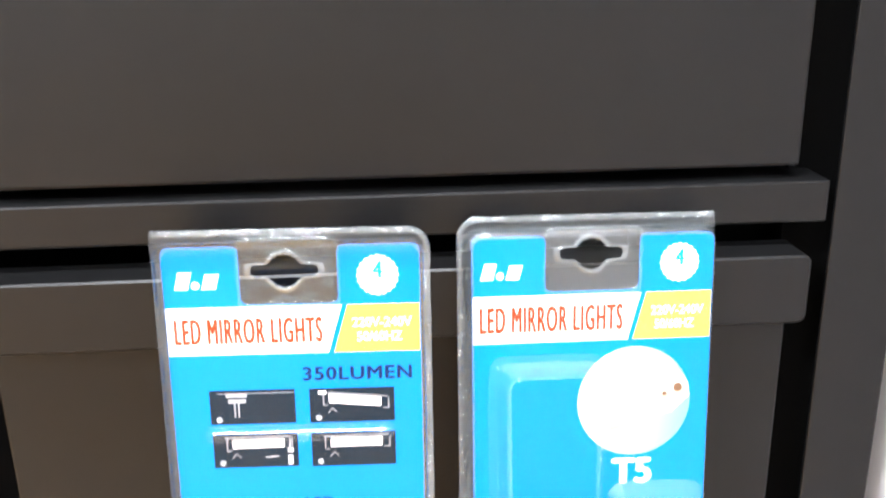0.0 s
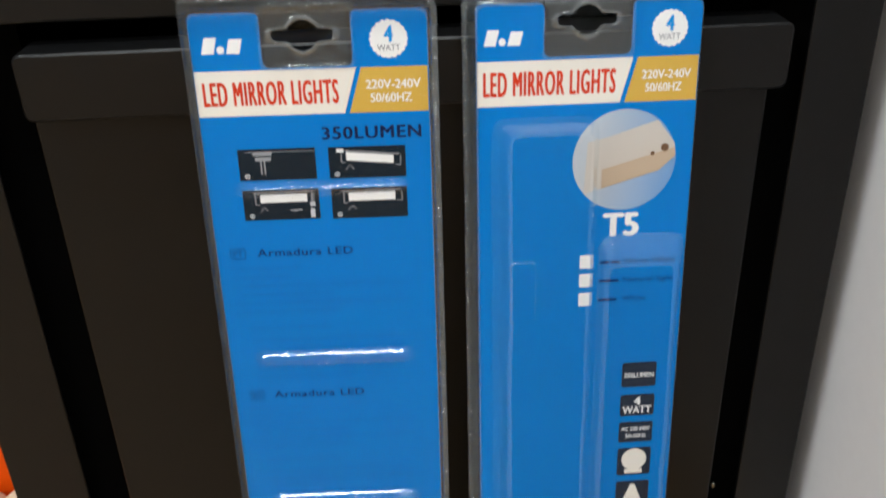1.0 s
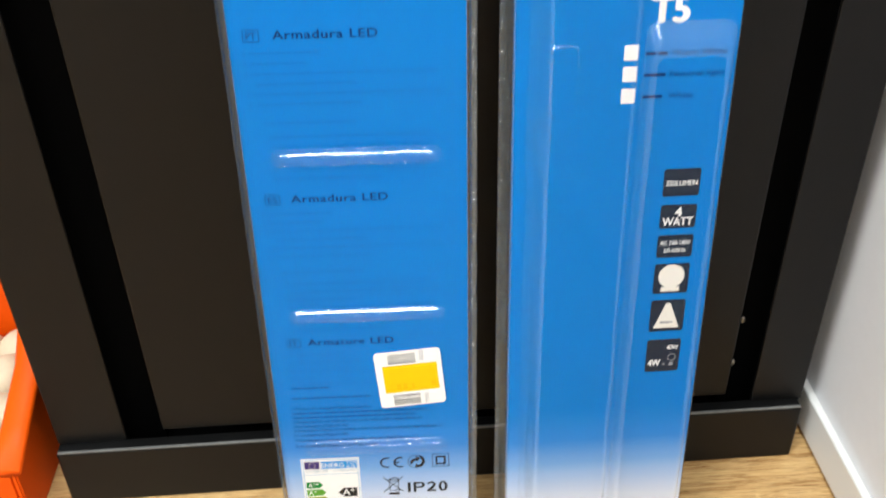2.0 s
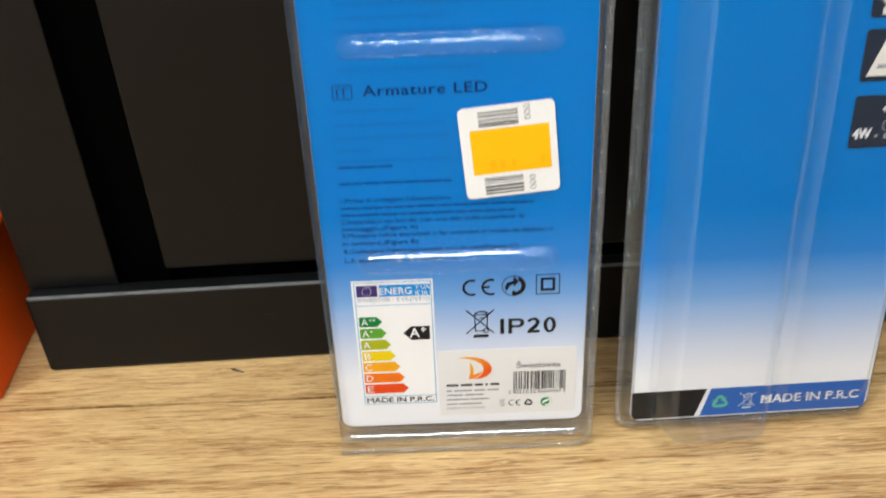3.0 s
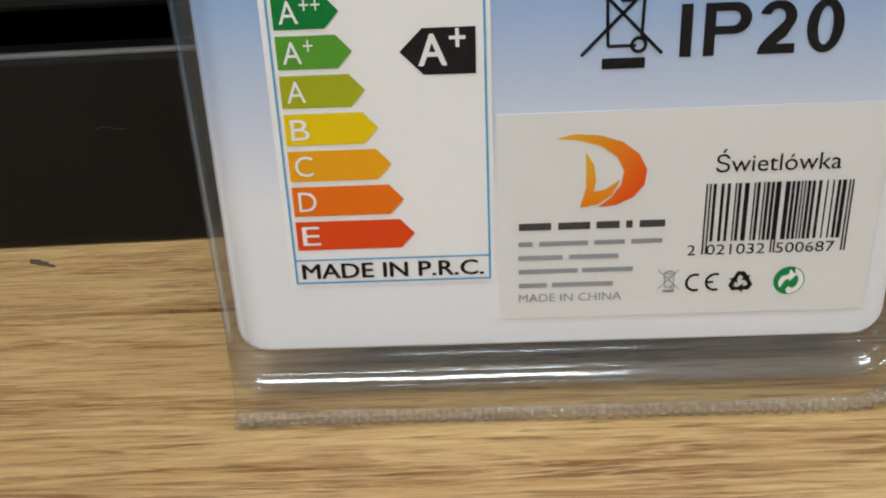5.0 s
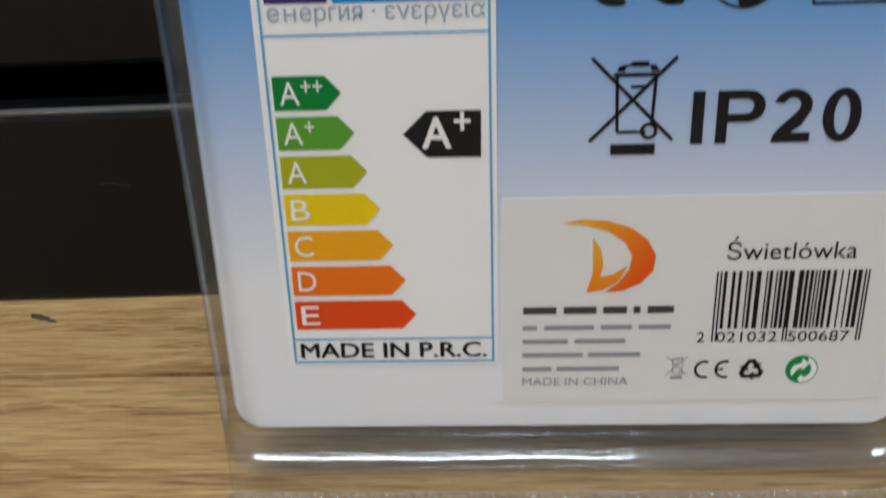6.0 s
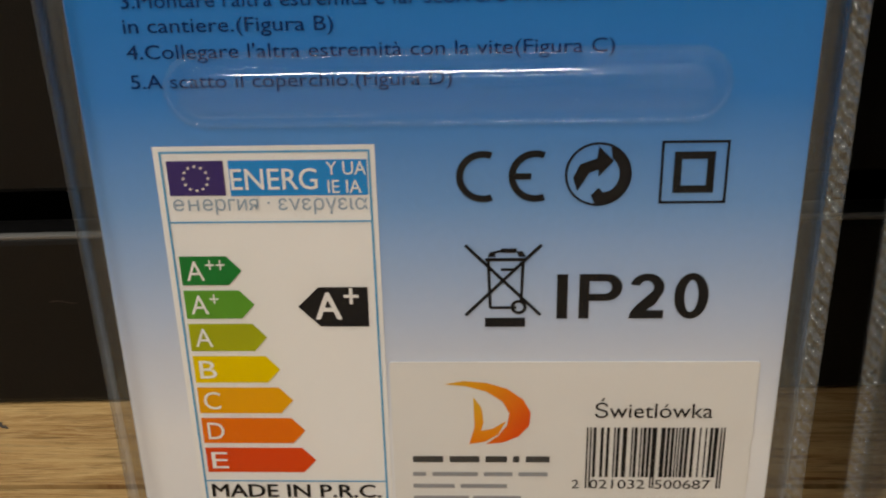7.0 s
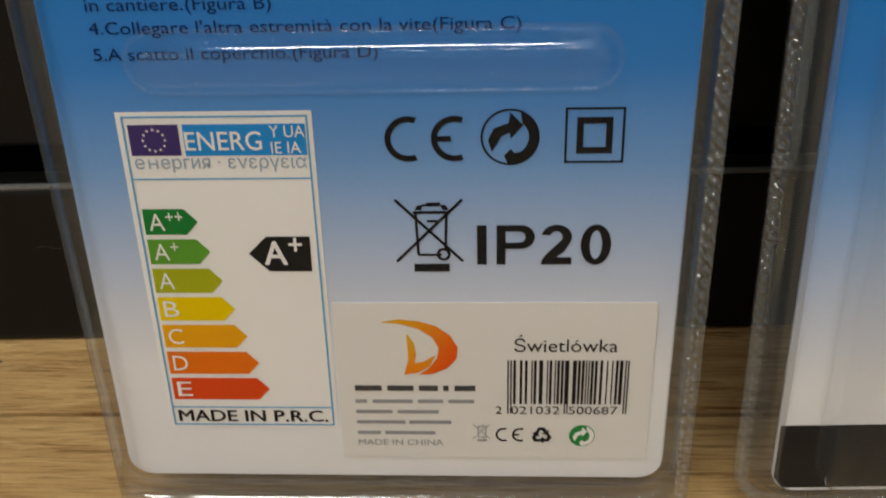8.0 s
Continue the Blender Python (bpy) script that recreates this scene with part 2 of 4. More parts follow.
def rrect(u0, v0, u1, v1, r=0.0, n=5, hinge=0):
    """A rounded rectangle's outline, anticlockwise, in millimetres; hinge -1 or 1: nearly square corners on that side."""
    if hinge:
        q, out = 1.2, []
        ra, rb = (r, q) if hinge < 0 else (q, r)
        for cu, cv, a, rr in ((u1 - ra, v0 + ra, -90, ra), (u1 - ra, v1 - ra, 0, ra), (u0 + rb, v1 - rb, 90, rb), (u0 + rb, v0 + rb, 180, rb)):
            out += [(cu + rr * math.cos(radians(a + 90 * i / n)), cv + rr * math.sin(radians(a + 90 * i / n))) for i in range(n + 1)]
        return out
    if r <= 0:
        return [(u0, v0), (u1, v0), (u1, v1), (u0, v1)]
    out = []
    for cu, cv, a in ((u1 - r, v0 + r, -90), (u1 - r, v1 - r, 0), (u0 + r, v1 - r, 90), (u0 + r, v0 + r, 180)):
        for i in range(n + 1):
            t = radians(a + 90 * i / n)
            out.append((cu + r * math.cos(t), cv + r * math.sin(t)))
    return out


def disc(cu, cv, r, n=32, wave=0.0, teeth=0):
    return [(cu + (r + wave * math.cos(teeth * k)) * math.cos(k), cv + (r + wave * math.cos(teeth * k)) * math.sin(k))
            for k in (2 * math.pi * i / n for i in range(n))]


def arc(cu, cv, r0, r1, a0, a1, n=20):
    ks = [radians(a0 + (a1 - a0) * i / n) for i in range(n + 1)]
    return [(cu + r1 * math.cos(k), cv + r1 * math.sin(k)) for k in ks] + [(cu + r0 * math.cos(k), cv + r0 * math.sin(k)) for k in reversed(ks)]


def line(u0, v0, u1, v1, wide):
    d = math.hypot(u1 - u0, v1 - v0)
    a, b = -(v1 - v0) / d * wide / 2, (u1 - u0) / d * wide / 2
    return [(u0 - a, v0 - b), (u1 - a, v1 - b), (u1 + a, v1 + b), (u0 + a, v0 + b)]


def flat_bm(shapes, w, bm=None):
    """Flat printed shapes at height w: each shape is one outline, or a list of an outline and its holes."""
    bm = bm or bmesh.new()
    for s in shapes:
        if isinstance(s[0], tuple):
            bm.faces.new([bm.verts.new((u * MM, v * MM, w * MM)) for u, v in s])
        else:
            edges = []
            for loop in s:
                vs = [bm.verts.new((u * MM, v * MM, w * MM)) for u, v in loop]
                edges += [bm.edges.new((vs[i], vs[(i + 1) % len(vs)])) for i in range(len(vs))]
            bmesh.ops.triangle_fill(bm, edges=edges, use_beauty=True, use_dissolve=False)
    for f in bm.faces:
        f.normal_update()
        if f.normal.z < 0:
            f.normal_flip()
    return bm


def slab_bm(loops, w0, w1):
    """A sheet of even thickness with an outline and holes."""
    bm = flat_bm([loops if not isinstance(loops[0], tuple) else [loops]], w1)
    got = bmesh.ops.extrude_face_region(bm, geom=list(bm.faces))
    for v in got["geom"]:
        if isinstance(v, bmesh.types.BMVert):
            v.co.z = w0 * MM
    bmesh.ops.recalc_face_normals(bm, faces=list(bm.faces))
    return bm


def loft_bm(rings, cap_first=False, cap_last=False, bm=None):
    """Skin between outlines of equal count: rings of (outline, w)."""
    bm = bm or bmesh.new()
    rows = [[bm.verts.new((u * MM, v * MM, w * MM)) for u, v in loop] for loop, w in rings]
    for a, b in zip(rows, rows[1:]):
        for i in range(len(a)):
            j = (i + 1) % len(a)
            bm.faces.new((a[i], a[j], b[j], b[i]))
    if cap_first:
        bm.faces.new(rows[0])
    if cap_last:
        bm.faces.new(rows[-1])
    return bm


def letters(body, bold=0.0, shear=0.0, gap=1.0):
    cu = bpy.data.curves.new("letters", "FONT")
    cu.body, cu.size, cu.offset, cu.resolution_u, cu.shear, cu.space_character = body, 1.0, bold, 3, shear, gap
    ob = new("letters", cu)
    bpy.context.view_layer.update()
    me = bpy.data.meshes.new_from_object(ob.evaluated_get(bpy.context.evaluated_depsgraph_get()))
    bpy.data.objects.remove(ob)
    return me


CAP = {}


def text(name, body, u0, v0, u1, high, material, parent, w=0.3, bold=0.0, shear=0.0, label="", turn=0.0, gap=1.0):
    """Printed lettering: from u0 to u1 on the baseline v0, capitals high millimetres tall; bold widens the strokes."""
    if not CAP:
        h = letters("H")
        CAP["H"] = max(v.co.y for v in h.vertices) - min(v.co.y for v in h.vertices)
    me = letters(body, 0.0, shear, gap)
    xs = [v.co.x for v in me.vertices]
    a, b = min(xs), max(xs)
    c, s = math.cos(radians(turn)), math.sin(radians(turn))
    fat = bold * 1.6 * high
    shifts = [(0, 0)] if bold <= 0 else [(-fat, 0), (fat, 0), (0, fat * 0.5), (0, -fat * 0.5), (0, 0)]
    vs, fs = [], []
    for k, (du, dv) in enumerate(shifts):
        base = len(vs)
        for v in me.vertices:
            x, y = fat + (v.co.x - a) * (u1 - u0 - 2 * fat) / (b - a) + du, v.co.y * high / CAP["H"] + dv
            vs.append(((u0 + x * c - y * s) * MM, (v0 + x * s + y * c) * MM, (w + 0.006 * k) * MM))
        fs += [tuple(base + i for i in p.vertices) for p in me.polygons]
    out = bpy.data.meshes.new(name)
    out.from_pydata(vs, [], fs)
    return part(name, out, material, parent, label)


def pack_matrix(x, y, z, yaw, lean, roll):
    ex = Vector((math.cos(yaw), math.sin(yaw), 0))
    ev = Vector((-math.sin(lean) * math.sin(yaw), math.sin(lean) * math.cos(yaw), math.cos(lean)))
    en = ex.cross(ev)
    a, b = ex * math.cos(roll) - ev * math.sin(roll), ex * math.sin(roll) + ev * math.cos(roll)
    m = Matrix((a, b, en)).transposed().to_4x4()
    m.translation = (x, y, z)
    return m


# ---- the room ----
def room():
    x0, x1, y0, y1, z1 = -3.2, 3.4, -2.8, 0.62, 2.8
    # unseen walls: dark ones added for contrast, the front one white to reflect light
    for name, b in (("wall_back", (x0, y1, 0, x1, y1 + 0.12, z1)), ("wall_front", (x0, y0 - 0.12, 0, x1, y0, z1)),
                    ("wall_left", (x0 - 0.12, y0, 0, x0, y1, z1)), ("wall_right", (x1, y0, 0, x1 + 0.12, y1, z1))):
        ob = part(name, box_bm(*b), WALL if name == "wall_front" else SHOP, None)
        tagged(ob, "plain white unseen wall, added to reflect light onto the cabinet" if name == "wall_front" else "plain dull grey unseen wall, added to close the room", "wall", kind="structure")
    ob = part("ceiling", box_bm(x0 - 0.12, y0 - 0.12, z1, x1 + 0.12, y1 + 0.12, z1 + 0.1), CEIL, None)
    tagged(ob, "plain grey ceiling of the shop", "ceiling", kind="structure")
    # the white partition that stands beside the cabinet, with its skirting
    ob = part("wall_partition", box_bm(0.372, -1.3, 0, 0.452, 0.62, 2.2, 0.001), WALL, None)
    tagged(ob, "smooth white partition beside the dark cabinet", "wall", kind="structure")
    bm = box_bm(0.3655, -1.3, 0.003, 0.3718, 0.618, 0.037, 0.0015)
    ob = part("baseboard", bm, SKIRT, None)
    tagged(ob, "low white skirting along the partition", "baseboard", kind="structure")


room()


# ---- the dark steel cabinet ----
CAB = pose(0, 0.0683, 0.0012, 0, 0, math.degrees(0.02355))


def cabinet():
    root = empty("cabinet", CAB, "anthracite powder-coated steel cabinet with drawers on the wooden floor", "cabinet")
    top = 1.02
    part("plinth", box_bm(-0.178, 0.0, -0.0012, 0.350, 0.012, 0.0485, 0.0022, 3), STEEL, root, "dark plinth proud of the cabinet front")
    # pale strip paints the lamp's highlight along the plinth's top edge
    part("edge_highlight", box_bm(-0.1765, 0.0002, 0.0477, 0.3485, 0.0024, 0.04885, 0.0004), plain("highlight_grey", (0.13, 0.13, 0.125), 0.32, grain=0.3, size=60, spec=0.4), root, "lighter strip painted as the highlight along the plinth top")
    part("stile", box_bm(-0.178, 0.009, 0.0488, -0.1305, 0.0115, top, 0.0008), STEEL, root)
    part("stile", box_bm(0.3145, 0.009, 0.0488, 0.352, 0.0115, top, 0.0008), STEEL, root)
    part("side_panel", box_bm(-0.178, 0.012, -0.0012, -0.168, 0.50, top), STEEL, root)
    part("side_panel", box_bm(0.342, 0.012, -0.0012, 0.352, 0.50, top), STEEL, root)
    # inside faces and thin added liners, blackened to carry the gaps' shade
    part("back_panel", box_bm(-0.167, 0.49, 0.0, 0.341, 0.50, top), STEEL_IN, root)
    part("shade_liner", box_bm(-0.1675, 0.052, 0.05, -0.1665, 0.489, top - 0.01), STEEL_IN, root)
    part("shade_liner", box_bm(0.3405, 0.052, 0.05, 0.3415, 0.489, top - 0.01), STEEL_IN, root)
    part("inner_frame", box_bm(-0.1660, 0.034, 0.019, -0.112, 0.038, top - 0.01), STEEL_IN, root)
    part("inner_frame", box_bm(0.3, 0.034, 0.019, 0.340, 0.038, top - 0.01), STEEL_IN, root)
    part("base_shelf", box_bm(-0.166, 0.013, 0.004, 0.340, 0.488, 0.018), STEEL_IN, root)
    part("top_panel", box_bm(-0.180, 0.004, top + 0.0005, 0.354, 0.50, top + 0.02, 0.002), STEEL, root)
    bm = bmesh.new()
    pts = [(-0.0560 + 0.0007 * i, 0.0303 + 0.0004 * math.sin(i * 0.55)) for i in range(11)]
    lo = [bm.verts.new((x, -0.0001, z - 0.00006)) for x, z in pts]
    hi = [bm.verts.new((x, -0.0001, z + 0.00006)) for x, z in pts]
    for i in range(10):
        bm.faces.new((lo[i], lo[i + 1], hi[i + 1], hi[i]))
    part("scratch", bm, plain("bared_metal", (0.10, 0.09, 0.08), 0.5), root, "fine pale scratch in the plinth paint")
    # rail between the two drawers
    part("rail", box_bm(-0.127, 0.009, 0.4722, 0.3108, 0.045, 0.4935, 0.0012), STEEL, root)
    # upper drawer
    part("drawer_front", box_bm(-0.112, 0.014, 0.5000, 0.2965, 0.040, 0.86, 0.0018), STEEL, root, "large flat upper drawer front")
    # lower drawer with its hooked lip
    low = part("drawer_front", box_bm(-0.1048, 0.0095, 0.0560, 0.2956, 0.030, 0.4238, 0.0015), STEEL, root, "flat lower drawer front with a folded lip")
    loop = rrect(-103.2, 424.3, 298.8, 460.0, 4.5, 5)
    bm = bmesh.new()
    rings = [(rrect(-102.2, 425.3, 297.8, 459.0, 3.8, 5), -6.0), (loop, -5.0), (loop, 20.0)]
    rows = [[bm.verts.new((u * MM, w * MM, v * MM)) for u, v in lp] for lp, w in rings]
    for a, b in zip(rows, rows[1:]):
        for i in range(len(a)):
            j = (i + 1) % len(a)
            bm.faces.new((a[i], a[j], b[j], b[i]))
    bm.faces.new(rows[0])
    bm.faces.new(rows[-1])
    bmesh.ops.recalc_face_normals(bm, faces=list(bm.faces))
    part("handle_lip", bm, STEEL, low, "folded handle lip along the drawer top")
    for sx, sz in ((0.3080, 0.1050), (0.3070, 0.0650)):
        bm = bmesh.new()
        bmesh.ops.create_uvsphere(bm, u_segments=12, v_segments=6, radius=0.0022)
        for v in bm.verts:
            v.co = Vector((sx + v.co.x * 0.75, 0.0335 + v.co.y * 0.6, sz + v.co.z * 1.35))
        part("screw", bm, SCREW, root, "small bright screw head", True)


cabinet()


# ---- orange storage bin with pale bulbs, beside the cabinet ----
def storage_bin():
    m = pose(-0.1965, 0.043, 0, 0, 0, 2.5)
    root = empty("storage_bin", m, "open orange plastic storage bin on the floor, filled with off-white bulbs", "bin")
    W, D, HB, HF, T = 0.22, 0.165, 0.165, 0.056, 0.004
    prof = [(0, 0), (D, 0), (D, HB), (0.13, 0.120), (0.08, 0.083), (0.03, 0.067), (0.0, HF)]

    def side(x):
        bm = bmesh.new()
        a = [bm.verts.new((x, y, z)) for y, z in prof]
        b = [bm.verts.new((x - T, y, z)) for y, z in prof]
        bm.faces.new(a)
        bm.faces.new(list(reversed(b)))
        for i in range(len(a)):
            j = (i + 1) % len(a)
            bm.faces.new((a[j], a[i], b[i], b[j]))
        bmesh.ops.recalc_face_normals(bm, faces=list(bm.faces))
        bmesh.ops.bevel(bm, geom=list(bm.edges), offset=0.0012, segments=2, affect="EDGES")
        return bm
    part("side", side(0.0), ORANGE, root)
    part("side", side(-W), ORANGE, root)
    part("front", box_bm(-W - T + 0.0005, 0.0, 0.0, -0.0045, T, HF - 0.001, 0.001), ORANGE, root)
    part("back", box_bm(-W + 0.0005, D - T, 0.0, -0.0045, D, HB, 0.001), ORANGE, root)
    part("bottom", box_bm(-W + 0.0005, T, 0.001, -0.0045, D - T, 0.005), ORANGE, root)
    # rolled rim along the open edge of each side
    for x in (0.0005, -W - 0.0005):
        bm = bmesh.new()
        path = [Vector((x - T / 2, y, z)) for y, z in prof[2:]]
        ring = []
        for p in path:
            ring.append([bm.verts.new(p + Vector((-0.004 + 0.010 * math.cos(k), 0, 0.004 * math.sin(k)))) for k in (2 * math.pi * i / 10 for i in range(10))])
        for a, b in zip(ring, ring[1:]):
            for i in range(10):
                bm.faces.new((a[i], a[(i + 1) % 10], b[(i + 1) % 10], b[i]))
        bm.faces.new(ring[0])
        bm.faces.new(ring[-1])
        bmesh.ops.recalc_face_normals(bm, faces=list(bm.faces))
        part("rim", bm, ORANGE, root, "rolled orange rim", True)
    rnd = random.Random(4)
    base = bmesh.new()
    bmesh.ops.create_icosphere(base, subdivisions=3, radius=1)
    for v in base.verts:
        k = v.co.copy()
        v.co *= 1 + 0.10 * noise.noise(k * 1.3) + 0.03 * noise.noise(k * 4)
    bulb_mesh = mesh_of(base, "bulb")
    bulb_mesh.materials.append(BULB)
    for p in bulb_mesh.polygons:
        p.use_smooth = True
    for layer, z in ((0, 0.026), (1, 0.052)):
        for i in range(5):
            for j in range(4):
                x, y = -0.034 - i * 0.034 + rnd.uniform(-.005, .005), 0.031 + j * 0.033 + rnd.uniform(-.006, .006)
                lim = 0.056
                if z > lim:
                    continue
                ob = new("bulb", bulb_mesh)
                ob.matrix_world = m @ pose(x, y, z + rnd.uniform(-.003, .003), rnd.uniform(0, 360), rnd.uniform(0, 360), rnd.uniform(0, 360)) @ Matrix.Diagonal((0.017, 0.017, 0.021, 1))
                tagged(ob, "off-white rounded bulb lying in the orange bin", "bulb", "bulbs in the bin")


storage_bin()


# ---- blister packs ----
def euro_hole(cu, cv, s=1.0):
    """The hanging slot: a wide slit with a round middle."""
    out = []
    pts = [(-18, 0), (-17, -2.6), (-14.5, -3.4), (-9, -3.4), (-7.2, -5.2), (-4.5, -8.0), (0, -9.4), (4.5, -8.0), (7.2, -5.2), (9, -3.4), (14.5, -3.4), (17, -2.6),
           (18, 0), (17, 2.6), (14.5, 3.4), (9, 3.4), (7.2, 5.2), (4.5, 7.6), (0, 8.8), (-4.5, 7.6), (-7.2, 5.2), (-9, 3.4), (-14.5, 3.4), (-17, 2.6)]
    return [(cu + s * u, cv + s * v) for u, v in pts]


def card_outline(u0, u1, v0, v1, n0, n1, nv, r=5.0):
    """A card with rounded corners and a square notch in its top edge."""
    def corner(cu, cv, rad, a0, a1, n=5):
        return [(cu + rad * math.cos(radians(a0 + (a1 - a0) * i / n)), cv + rad * math.sin(radians(a0 + (a1 - a0) * i / n))) for i in range(n + 1)]
    k = 3.5
    return (corner(u0 + r, v0 + r, r, 180, 270) + corner(u1 - r, v0 + r, r, 270, 360) + corner(u1 - k, v1 - k, k, 0, 90)
            + corner(n1 + k, v1 - k, k, 90, 180) + corner(n1 - k, nv + k, k, 0, -90) + corner(n0 + k, nv + k, k, 270, 180)
            + corner(n0 - k, v1 - k, k, 0, 90) + corner(u0 + k, v1 - k, k, 90, 180))


def dense(loop, step):
    """An outline cut into short even pieces."""
    out = []
    for i, (u, v) in enumerate(loop):
        p, q = loop[(i + 1) % len(loop)]
        n = max(1, round(math.hypot(p - u, q - v) / step))
        out += [(u + (p - u) * k / n, v + (q - v) * k / n) for k in range(n)]
    return out


def knurl_ring(u0, v0, u1, v1, r, wide, w, hinge, pitch=2.5, step=0.42, high=1.4, across=9):
    """A ring of crossed ridges just inside a rounded rectangle."""
    outer = dense(rrect(u0, v0, u1, v1, r, 8, -1 if hinge < (u0 + u1) / 2 else 1), step)
    cu, cv = (u0 + u1) / 2, (v0 + v1) / 2
    vs, run, n = [], 0.0, len(outer)
    for i, (u, v) in enumerate(outer):
        p, q = outer[(i + 1) % n]
        a, b = outer[i - 1]
        d = math.hypot(p - a, q - b) or 1
        nu, nv = -(q - b) / d, (p - a) / d
        for k in range(across):
            t = wide * k / (across - 1)
            jog = 0.9 * noise.noise(Vector((u, v, 7)) * 0.16)
            x, y = math.pi * (run + jog + t) / pitch, math.pi * (run + jog - t) / pitch
            rise = 0 if k in (0, across - 1) else high * abs(math.sin(x)) * abs(math.sin(y)) + 0.28 * noise.noise(Vector((u, v, 3)) * 0.35)
            vs.append(((u + nu * t) * MM, (v + nv * t) * MM, (w + rise) * MM))
        run += math.hypot(p - u, q - v)
    fs = [(i * across + k, ((i + 1) % n) * across + k, ((i + 1) % n) * across + k + 1, i * across + k + 1) for i in range(n) for k in range(across - 1)
          if abs(outer[i][0] - hinge) > 0.5]
    me = bpy.data.meshes.new("knurled_edge")
    me.from_pydata(vs, [], fs)
    return me


def grow(u0, v0, u1, v1, l, b, r, t, rad):
    return rrect(u0 - l, v0 - b, u1 + r, v1 + t, rad, 5)


def dense_sides(loop, n=24):
    """A rounded rectangle's outline with its two long sides cut into n pieces."""
    out = []
    for i, (u, v) in enumerate(loop):
        p, q = loop[(i + 1) % len(loop)]
        k = {5: n, 17: n, 11: 20, 23: 20}.get(i, 1)
        out += [(u + (p - u) * j / k, v + (q - v) * j / k) for j in range(k)]
    return out


def wavy(loop, amount, seed):
    """Thin drawn sheet is never quite straight."""
    return [(u + amount * noise.noise(Vector((u * 0.06, v * 0.06, seed))), v + amount * noise.noise(Vector((u * 0.11, v * 0.05, seed + 5)))) for u, v in loop]


def shell(root, U0, U1, V0, V1, panel_w, flange_w, marg, hole, back_w, cuts=(), side=(1.0, 1.0, 1.0), taper=False, notch=(0, 1, 0)):
    """Clear two-part shell round a card: recessed or raised panel, side walls, flat sealed flange with knurled edge, back half."""
    l, b, r, t = marg
    sl, sb, sr = side

    def drawn_in(loop):
        """The folded side runs in towards the foot."""
        if not taper:
            return loop
        return [(U0 + (u - U0) * (0.35 + 0.65 * min(1, max(0, (v - V0) / 130))) if u < U0 else u, v) for u, v in loop]
    base = grow(U0, V0, U1, V1, 0.3, 0.3, 0.3, 0.3, 5)
    bm = flat_bm([[base, hole, *cuts]], panel_w)
    part("clear_panel", bm, CLEAR, root, "clear plastic sheet over the card")
    prof = ((-0.9, 0.0), (0.3, 0.012), (0.45, 0.06), (0.55, 0.10), (0.7, 0.13), (1.3, 0.19), (1.85, 0.26), (2.05, 0.32), (2.2, 0.42), (2.35, 0.54), (2.75, 0.78), (2.95, 0.885), (3.15, 0.96), (3.4, 1.0))
    wall = loft_bm([(drawn_in(wavy(dense_sides(grow(U0, V0, U1, V1, d * sl, d * sb if d > 0 else d, d * sr, d, 5 + d * 0.7)), 0.02 if 0.5 < d < 3.2 else 0.0, d * 0.4)), panel_w + f * (flange_w - panel_w)) for d, f in prof])
    part("clear_wall", wall, SIDE_PLASTIC, root, "clear moulded side wall", True)
    inner = drawn_in(dense_sides(grow(U0, V0, U1, V1, 3.4 * sl, 3.4 * sb, 3.4 * sr, 3.4, 7.4)))
    outer = drawn_in(dense_sides(rrect(U0 - l, V0 - b, U1 + r, V1 + t, 10, 5, -1 if panel_w < flange_w else 1)))
    bm = loft_bm([(inner, flange_w), (outer, flange_w), (outer, flange_w - 0.7)])
    part("flange", bm, FLANGE, root, "flat clear sealed flange")
    part("knurled_edge", knurl_ring(U0 - l + 0.2, V0 - b + 0.2, U1 + r - 0.2, V1 + t - 0.2, 9.8, 2.8, flange_w + 0.1, U0 - l + 0.2 if panel_w < flange_w else U1 + r - 0.2), CLEAR_EDGE, root, "embossed clear sealing edge", True)
    bm = loft_bm([(inner, flange_w - 0.8), (dense_sides(grow(U0, V0, U1, V1, 0.6, 0.6, 0.6, -40, 6)), back_w + 1.5), (dense_sides(grow(U0, V0, U1, V1, -1, -1, -1, -42, 5)), back_w)], cap_last=True)
    part("back_tray", bm, CLEAR, root, "clear rear half of the shell", True)
    # thick tab in the card's notch, with a rounded step along the notch
    n0, n1, nv = notch
    part("hanging_tab", flat_bm([[rrect(n0 + 1.6, nv + 1.6, n1 - 1.6, V1 + 2.2, 2.6), hole]], panel_w + 0.25), TAB, root, "thick glossy clear hanging tab")
    bm = loft_bm([(rrect(n0 + d, nv + d, n1 - d, V1 + 3.0 - d, 3.5 - d * 0.4, 6), panel_w + w) for d, w in ((-1.3, 0.05), (-0.9, 0.75), (-0.2, 1.1), (0.5, 1.0), (1.2, 0.7), (1.7, 0.2))])
    part("notch_step", bm, MOULD, root, "rounded clear step round the notch", True)
    # welded rim round the hanging slot
    cu, cv = sum(p[0] for p in hole) / len(hole), sum(p[1] for p in hole) / len(hole)
    big = [(cu + (u - cu) * 1.2, cv + (v - cv) * 1.36) for u, v in hole]
    bm = loft_bm([(hole, panel_w - 0.5), (hole, panel_w + 0.5), ([(cu + (u - cu) * 1.08, cv + (v - cv) * 1.14) for u, v in hole], panel_w + 0.9), (big, panel_w + 0.1)])
    part("slot_rim", bm, CLEAR_EDGE, root, "whitish welded rim of the hanging slot", True)


